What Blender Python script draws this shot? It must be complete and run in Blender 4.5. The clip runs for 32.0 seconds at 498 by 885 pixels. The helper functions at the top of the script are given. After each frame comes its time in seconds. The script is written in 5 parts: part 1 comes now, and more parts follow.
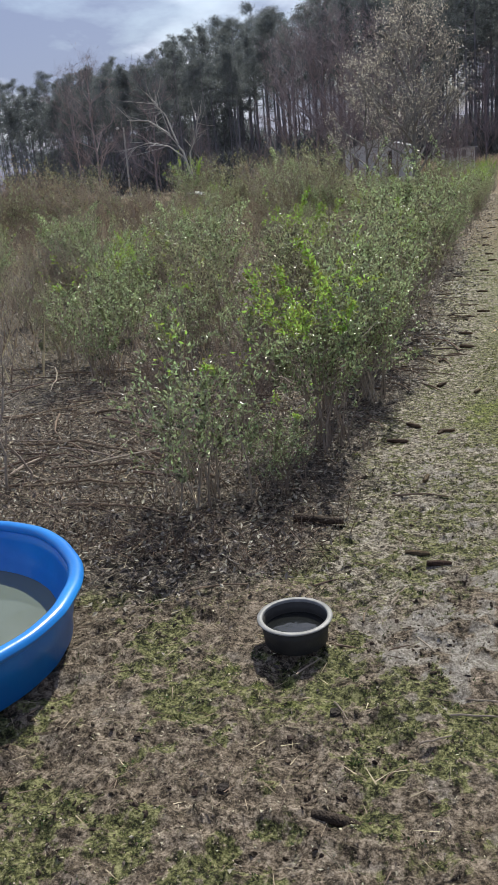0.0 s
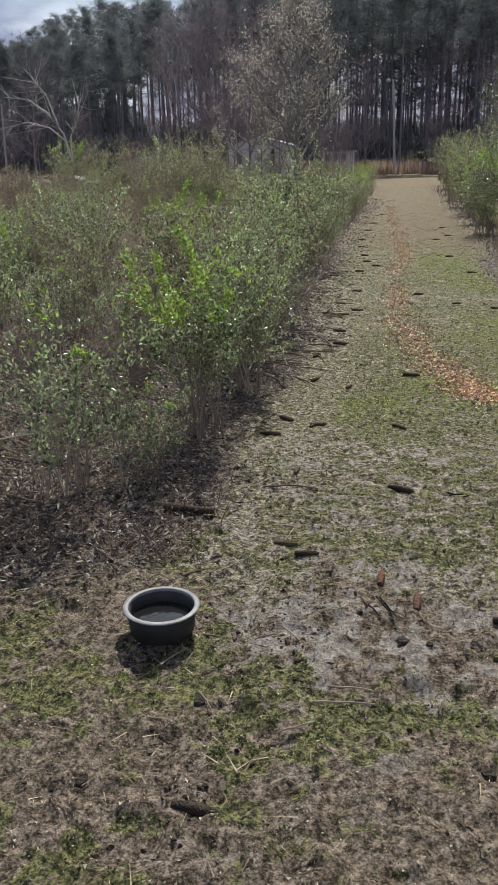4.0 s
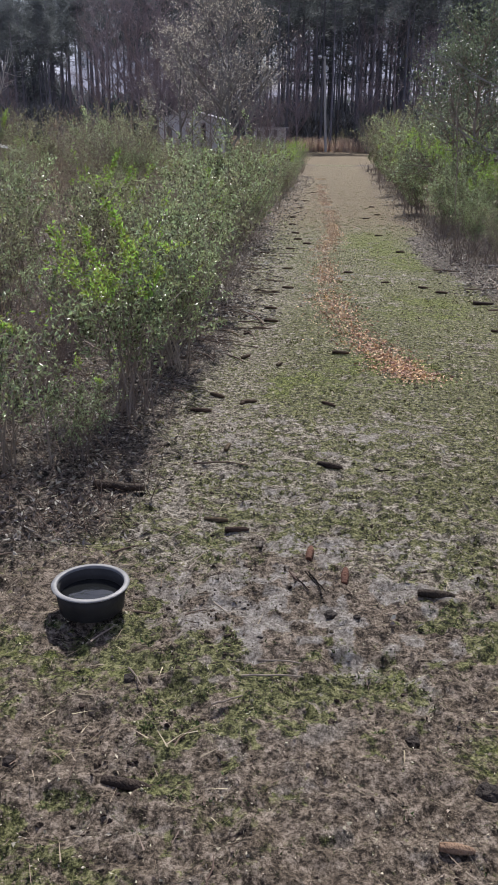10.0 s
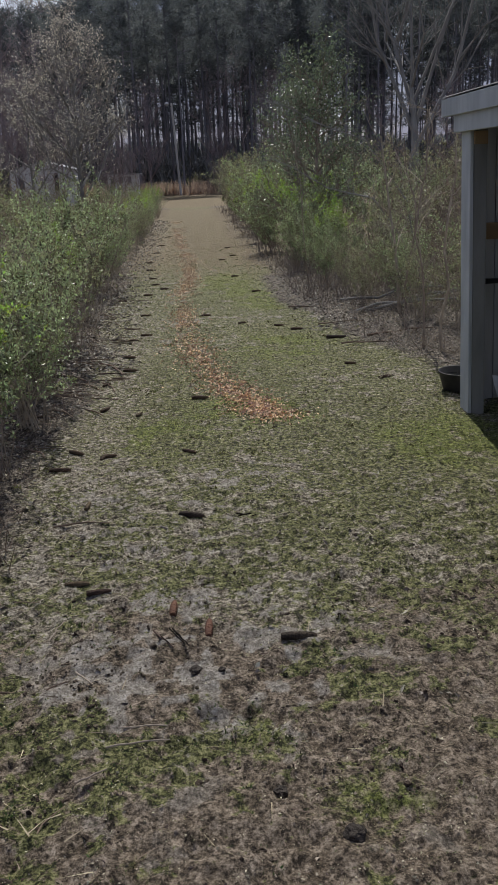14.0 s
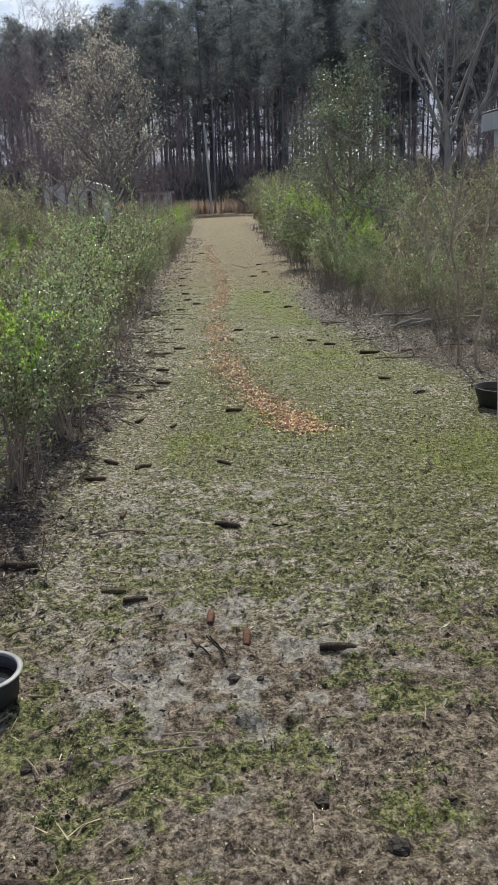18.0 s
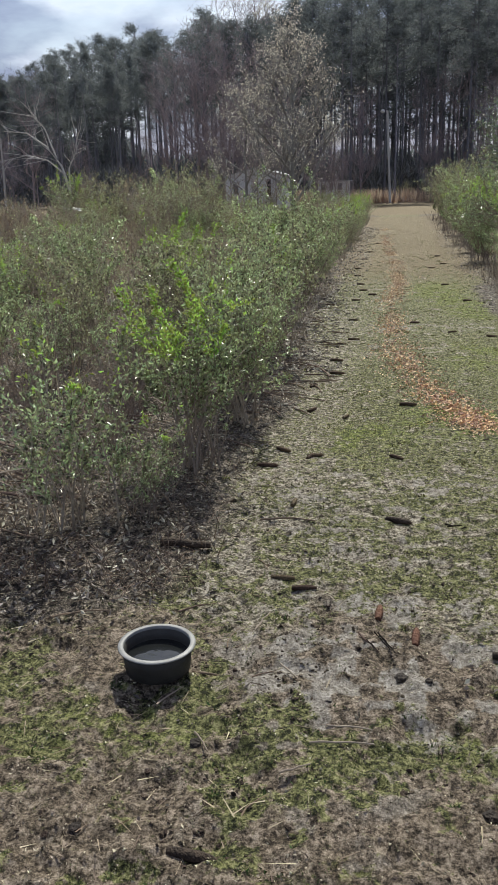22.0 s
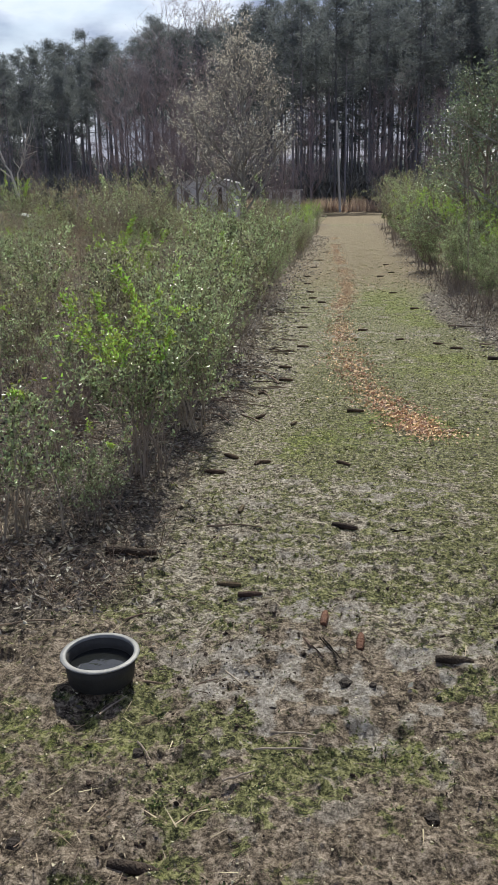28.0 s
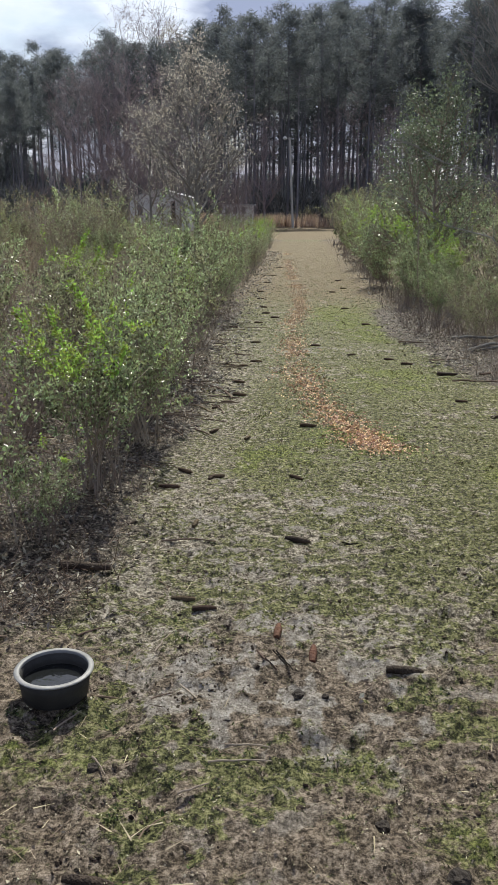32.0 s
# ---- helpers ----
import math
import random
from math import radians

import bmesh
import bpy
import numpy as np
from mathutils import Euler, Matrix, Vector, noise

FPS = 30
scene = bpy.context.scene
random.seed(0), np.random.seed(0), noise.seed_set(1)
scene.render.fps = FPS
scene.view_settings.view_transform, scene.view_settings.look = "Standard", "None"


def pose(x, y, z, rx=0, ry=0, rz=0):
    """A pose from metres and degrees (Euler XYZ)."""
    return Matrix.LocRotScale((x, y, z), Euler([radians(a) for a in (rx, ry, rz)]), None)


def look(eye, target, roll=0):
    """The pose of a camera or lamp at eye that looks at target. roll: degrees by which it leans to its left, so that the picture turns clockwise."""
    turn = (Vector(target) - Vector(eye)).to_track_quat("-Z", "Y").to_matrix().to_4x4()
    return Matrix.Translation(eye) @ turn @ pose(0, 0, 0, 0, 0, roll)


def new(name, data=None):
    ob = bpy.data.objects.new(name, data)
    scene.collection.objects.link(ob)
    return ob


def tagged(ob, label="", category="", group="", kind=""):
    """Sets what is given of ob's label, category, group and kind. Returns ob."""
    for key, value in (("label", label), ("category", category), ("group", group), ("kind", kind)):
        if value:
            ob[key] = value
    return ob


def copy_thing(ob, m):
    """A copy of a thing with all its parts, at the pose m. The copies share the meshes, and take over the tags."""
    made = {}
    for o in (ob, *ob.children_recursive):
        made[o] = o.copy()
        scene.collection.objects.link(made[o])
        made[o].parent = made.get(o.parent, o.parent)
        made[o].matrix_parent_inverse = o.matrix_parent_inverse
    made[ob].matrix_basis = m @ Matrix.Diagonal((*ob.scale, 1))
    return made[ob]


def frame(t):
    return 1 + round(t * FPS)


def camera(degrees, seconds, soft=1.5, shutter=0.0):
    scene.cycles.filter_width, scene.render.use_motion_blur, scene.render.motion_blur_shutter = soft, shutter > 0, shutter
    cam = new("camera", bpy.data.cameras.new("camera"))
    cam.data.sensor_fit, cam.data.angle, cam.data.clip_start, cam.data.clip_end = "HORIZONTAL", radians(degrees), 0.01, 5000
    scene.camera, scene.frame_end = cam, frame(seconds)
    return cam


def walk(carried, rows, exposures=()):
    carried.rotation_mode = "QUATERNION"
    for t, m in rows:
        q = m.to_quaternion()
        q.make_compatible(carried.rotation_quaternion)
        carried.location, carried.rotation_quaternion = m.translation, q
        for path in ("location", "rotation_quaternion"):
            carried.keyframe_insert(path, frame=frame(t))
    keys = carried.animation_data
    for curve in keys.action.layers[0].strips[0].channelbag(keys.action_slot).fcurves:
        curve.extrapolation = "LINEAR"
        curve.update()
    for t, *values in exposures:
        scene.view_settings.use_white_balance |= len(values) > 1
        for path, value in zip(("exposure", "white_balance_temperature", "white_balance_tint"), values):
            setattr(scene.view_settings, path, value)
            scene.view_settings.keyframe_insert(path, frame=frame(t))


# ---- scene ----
cam = camera(32.7, 32.0, soft=0.6)
PATH = [
    (0, (0.016, -0.02, 1.657), (-0.587, 1.785, 1.041), -5.1),
    (0.5, (0.051, -0.006, 1.646), (-0.423, 1.836, 1.029), -4.1),
    (1, (0.052, -0.011, 1.644), (-0.374, 1.842, 1.024), -3.4),
    (1.5, (0.058, -0.005, 1.639), (-0.325, 1.858, 1.019), -3.0),
    (2, (0.063, 0.001, 1.623), (-0.276, 1.873, 1.003), -2.8),
    (2.5, (0.063, 0.003, 1.624), (-0.26, 1.875, 1.0), -2.6),
    (3, (0.046, 0.007, 1.62), (-0.256, 1.88, 0.987), -1.9),
    (3.5, (0.028, 0.007, 1.625), (-0.288, 1.875, 0.985), -1.6),
    (5.5, (0.03, 0.06, 1.62), (-0.2, 1.929, 0.944), 2.8),
    (6, (0.019, 0.078, 1.615), (-0.16, 1.939, 0.903), 4.0),
    (6.5, (0.022, 0.073, 1.612), (-0.146, 1.926, 0.88), 4.3),
    (7, (0.001, 0.047, 1.613), (-0.208, 1.893, 0.872), 3.5),
    (7.5, (0.004, 0.032, 1.617), (-0.306, 1.86, 0.869), 1.9),
    (8, (0.004, 0.027, 1.63), (-0.34, 1.851, 0.884), 1.6),
    (8.5, (0.05, 0.024, 1.634), (-0.204, 1.869, 0.904), 1.9),
    (9, (0.082, 0.007, 1.64), (-0.01, 1.875, 0.93), 2.4),
    (9.5, (0.062, 0.0, 1.63), (-0.018, 1.872, 0.931), 1.8),
    (10, (0.03, 0.009, 1.622), (-0.127, 1.877, 0.927), 0.8),
    (10.5, (0.069, 0.002, 1.64), (-0.056, 1.876, 0.954), 0.7),
    (11, (0.093, -0.002, 1.645), (0.051, 1.88, 0.972), 0.9),
    (11.5, (0.091, -0.007, 1.642), (0.066, 1.882, 0.986), 0.6),
    (12, (0.102, -0.002, 1.645), (0.083, 1.891, 1.0), 0.1),
    (12.5, (0.106, 0.002, 1.64), (0.103, 1.896, 0.999), -0.8),
    (13, (0.112, 0.006, 1.643), (0.134, 1.9, 1.002), -0.9),
    (13.5, (0.149, 0.006, 1.675), (0.251, 1.9, 1.04), -1.5),
    (14, (0.166, 0.025, 1.678), (0.282, 1.925, 1.066), -2.1),
    (14.5, (0.164, 0.021, 1.678), (0.305, 1.929, 1.095), -2.3),
    (16.5, (0.123, 0.03, 1.656), (0.231, 1.948, 1.101), -2.0),
    (17, (0.122, 0.034, 1.647), (0.219, 1.952, 1.089), -1.8),
    (17.5, (0.115, 0.03, 1.643), (0.192, 1.949, 1.083), -1.7),
    (18, (0.108, 0.031, 1.639), (0.165, 1.947, 1.069), -1.7),
    (18.5, (0.107, 0.035, 1.633), (0.15, 1.949, 1.055), -1.5),
    (19, (0.101, 0.034, 1.633), (0.132, 1.947, 1.049), -1.2),
    (19.5, (0.083, 0.046, 1.639), (-0.004, 1.955, 1.05), -1.3),
    (20, (0.067, 0.048, 1.645), (-0.141, 1.948, 1.056), -1.6),
    (20.5, (0.067, 0.048, 1.646), (-0.176, 1.943, 1.056), -1.6),
    (21, (0.036, 0.039, 1.65), (-0.26, 1.928, 1.064), -1.4),
    (21.5, (0.031, 0.037, 1.646), (-0.287, 1.923, 1.06), -1.5),
    (22, (0.039, 0.036, 1.646), (-0.282, 1.922, 1.062), -1.4),
    (22.5, (0.044, 0.034, 1.644), (-0.267, 1.922, 1.063), -1.4),
    (23, (0.047, 0.025, 1.645), (-0.249, 1.917, 1.067), -1.4),
    (23.5, (0.044, 0.023, 1.647), (-0.241, 1.918, 1.072), -1.4),
    (24, (0.047, 0.027, 1.648), (-0.237, 1.923, 1.078), -1.5),
    (24.5, (0.052, 0.025, 1.65), (-0.227, 1.922, 1.083), -1.5),
    (25, (0.054, 0.024, 1.65), (-0.211, 1.925, 1.086), -1.4),
    (25.5, (0.055, 0.026, 1.65), (-0.201, 1.929, 1.09), -1.4),
    (27.5, (0.069, 0.044, 1.636), (-0.156, 1.95, 1.074), -0.7),
    (28, (0.069, 0.047, 1.638), (-0.142, 1.953, 1.069), -0.7),
    (28.5, (0.075, 0.039, 1.645), (-0.119, 1.945, 1.073), -0.6),
    (29, (0.078, 0.028, 1.647), (-0.09, 1.937, 1.074), -0.4),
    (29.5, (0.078, 0.018, 1.65), (-0.07, 1.93, 1.081), -0.2),
    (30, (0.081, 0.016, 1.652), (-0.057, 1.929, 1.086), -0.1),
    (30.5, (0.084, 0.007, 1.656), (-0.042, 1.923, 1.096), -0.1),
    (31, (0.079, 0.006, 1.655), (-0.036, 1.924, 1.101), -0.0),
    (31.5, (0.075, 0.004, 1.66), (-0.035, 1.925, 1.114), 0.0),
    (32, (0.07, 0.005, 1.658), (-0.032, 1.928, 1.119), 0.2),
]
EXPOSURES = [  # seconds, stops, kelvin, tint
    (0, 0.27, 6210, 9), (1, 0.02, 6310, 10), (2, 0.25, 6360, 10), (3, 0.10, 6360, 11), (3.5, 0.13, 6360, 11), (5.5, 0.56, 5920, 18), (6, 1.06, 5900, 23), (7, 1.24, 5800, 26),
    (8, 0.77, 5820, 24), (8.5, 0.47, 5850, 23), (9, 0.19, 5870, 21), (10, 0.18, 5980, 17), (12, 0.31, 6120, 16), (13, 0.26, 6220, 13), (14, -0.25, 6180, 12), (14.5, -0.29, 6210, 11),
    (16.5, 0.31, 6220, 7), (17, 0.33, 6220, 6), (19, 0.21, 6270, 7), (19.5, 0.21, 6270, 8), (20, 0.06, 6280, 11), (20.5, 0.18, 6270, 9), (21, 0.23, 6270, 8), (25, 0.30, 6290, 7), (29, 0.27, 6320, 8), (32, 0.29, 6320, 8),
]
walk(cam, [(t, look(eye, target, roll)) for t, eye, target, roll in PATH], EXPOSURES)

# ---- world and sun ----
SUN_EL, SUN_AZ = radians(49), radians(2)  # azimuth from +y towards +x
world = bpy.data.worlds.new("world")
scene.world = world
world.use_nodes = True
wn, wl = world.node_tree.nodes, world.node_tree.links
wn.clear()
sky = wn.new("ShaderNodeTexSky")
sky.sky_type, sky.sun_disc = "NISHITA", False
sky.sun_elevation, sky.sun_rotation = SUN_EL, SUN_AZ
sky.dust_density, sky.air_density = 1.6, 1.0
tc = wn.new("ShaderNodeTexCoord")
mp = wn.new("ShaderNodeMapping")
mp.inputs["Scale"].default_value = (1.0, 1.0, 2.6)
cn = wn.new("ShaderNodeTexNoise")
cn.inputs["Scale"].default_value, cn.inputs["Detail"].default_value = 3.2, 9
cn.inputs["Roughness"].default_value, cn.inputs["Distortion"].default_value = 0.55, 0.3
cr = wn.new("ShaderNodeValToRGB")
cr.color_ramp.elements[0].position, cr.color_ramp.elements[0].color = 0.34, (0, 0, 0, 1)
cr.color_ramp.elements[1].position, cr.color_ramp.elements[1].color = 0.48, (1, 1, 1, 1)
cn2 = wn.new("ShaderNodeTexNoise")
cn2.inputs["Scale"].default_value, cn2.inputs["Detail"].default_value = 5.5, 6
cc = wn.new("ShaderNodeValToRGB")
cc.color_ramp.elements[0].position, cc.color_ramp.elements[0].color = 0.49, (1.7, 1.9, 3.1, 1)
cc.color_ramp.elements[1].position, cc.color_ramp.elements[1].color = 0.62, (7.0, 7.2, 7.9, 1)
wm = wn.new("ShaderNodeMixRGB")
bg = wn.new("ShaderNodeBackground")
bg.inputs["Strength"].default_value = 0.094
wo = wn.new("ShaderNodeOutputWorld")
wl.new(tc.outputs["Generated"], mp.inputs["Vector"])
wl.new(mp.outputs["Vector"], cn.inputs["Vector"])
wl.new(mp.outputs["Vector"], cn2.inputs["Vector"])
wl.new(cn.outputs["Fac"], cr.inputs["Fac"])
wl.new(cn2.outputs["Fac"], cc.inputs["Fac"])
wl.new(cr.outputs["Color"], wm.inputs["Fac"])
wl.new(sky.outputs["Color"], wm.inputs["Color1"])
glow = wn.new("ShaderNodeMixRGB")
glow.blend_type = "ADD"
glow.inputs["Fac"].default_value = 0.25
wl.new(cc.outputs["Color"], glow.inputs["Color1"])
wl.new(sky.outputs["Color"], glow.inputs["Color2"])
wl.new(glow.outputs["Color"], wm.inputs["Color2"])
wl.new(wm.outputs["Color"], bg.inputs["Color"])
wl.new(bg.outputs["Background"], wo.inputs["Surface"])

sun = new("sun", bpy.data.lights.new("sun", "SUN"))
sun.data.energy, sun.data.angle, sun.data.color = 5.0, radians(0.6), (1.0, 0.95, 0.82)
sun_from = Vector((math.sin(SUN_AZ) * math.cos(SUN_EL), math.cos(SUN_AZ) * math.cos(SUN_EL), math.sin(SUN_EL)))
sun.matrix_world = look(sun_from * 100, (0, 0, 0))


# ---- materials ----
def mat(name, ramp, rough=0.8, scale=8.0, bump=0.3, bump_scale=40.0, rand=0.0, spec=0.3, metal=0.0,
        island=0.0, through_light=0.0, coords="Object", stretch=(1, 1, 1), dist=0.01):
    """A surface with a noise colour ramp, a finer grain, relief and variation by thing or by piece."""
    m = bpy.data.materials.new(name)
    m.use_nodes = True
    n, l = m.node_tree.nodes, m.node_tree.links
    b = n["Principled BSDF"]
    b.inputs["Roughness"].default_value = rough
    b.inputs["Metallic"].default_value = metal
    b.inputs["Specular IOR Level"].default_value = spec
    t = n.new("ShaderNodeTexCoord")
    mpg = n.new("ShaderNodeMapping")
    mpg.inputs["Scale"].default_value = stretch
    l.new(t.outputs[coords], mpg.inputs["Vector"])
    nz = n.new("ShaderNodeTexNoise")
    nz.inputs["Scale"].default_value, nz.inputs["Detail"].default_value = scale, 6
    l.new(mpg.outputs["Vector"], nz.inputs["Vector"])
    rp = n.new("ShaderNodeValToRGB")
    while len(rp.color_ramp.elements) < len(ramp):
        rp.color_ramp.elements.new(0.5)
    for i, c in enumerate(ramp):
        rp.color_ramp.elements[i].position = 0.3 + 0.4 * i / max(1, len(ramp) - 1)
        rp.color_ramp.elements[i].color = (*c, 1)
    l.new(nz.outputs["Fac"], rp.inputs["Fac"])
    col = rp.outputs["Color"]
    if rand or island:
        hsv = n.new("ShaderNodeHueSaturation")
        mr = n.new("ShaderNodeMapRange")
        amount = rand or island
        mr.inputs["To Min"].default_value, mr.inputs["To Max"].default_value = 1 - amount, 1 + amount
        if island:
            g = n.new("ShaderNodeNewGeometry")
            l.new(g.outputs["Random Per Island"], mr.inputs["Value"])
        else:
            g = n.new("ShaderNodeObjectInfo")
            l.new(g.outputs["Random"], mr.inputs["Value"])
        l.new(col, hsv.inputs["Color"])
        l.new(mr.outputs["Result"], hsv.inputs["Value"])
        mh = n.new("ShaderNodeMapRange")
        mh.inputs["To Min"].default_value, mh.inputs["To Max"].default_value = 0.5 - amount * 0.06, 0.5 + amount * 0.06
        l.new(mr.inputs["Value"].links[0].from_socket, mh.inputs["Value"])
        l.new(mh.outputs["Result"], hsv.inputs["Hue"])
        col = hsv.outputs["Color"]
    l.new(col, b.inputs["Base Color"])
    if bump:
        nb = n.new("ShaderNodeTexNoise")
        nb.inputs["Scale"].default_value, nb.inputs["Detail"].default_value = bump_scale, 5
        l.new(mpg.outputs["Vector"], nb.inputs["Vector"])
        bp = n.new("ShaderNodeBump")
        bp.inputs["Strength"].default_value, bp.inputs["Distance"].default_value = bump, dist
        l.new(nb.outputs["Fac"], bp.inputs["Height"])
        l.new(bp.outputs["Normal"], b.inputs["Normal"])
    if through_light:
        tr = n.new("ShaderNodeBsdfTranslucent")
        mx = n.new("ShaderNodeMixShader")
        mx.inputs["Fac"].default_value = through_light
        l.new(col, tr.inputs["Color"])
        l.new(b.outputs["BSDF"], mx.inputs[1])
        l.new(tr.outputs["BSDF"], mx.inputs[2])
        l.new(mx.outputs["Shader"], n["Material Output"].inputs["Surface"])
    return m


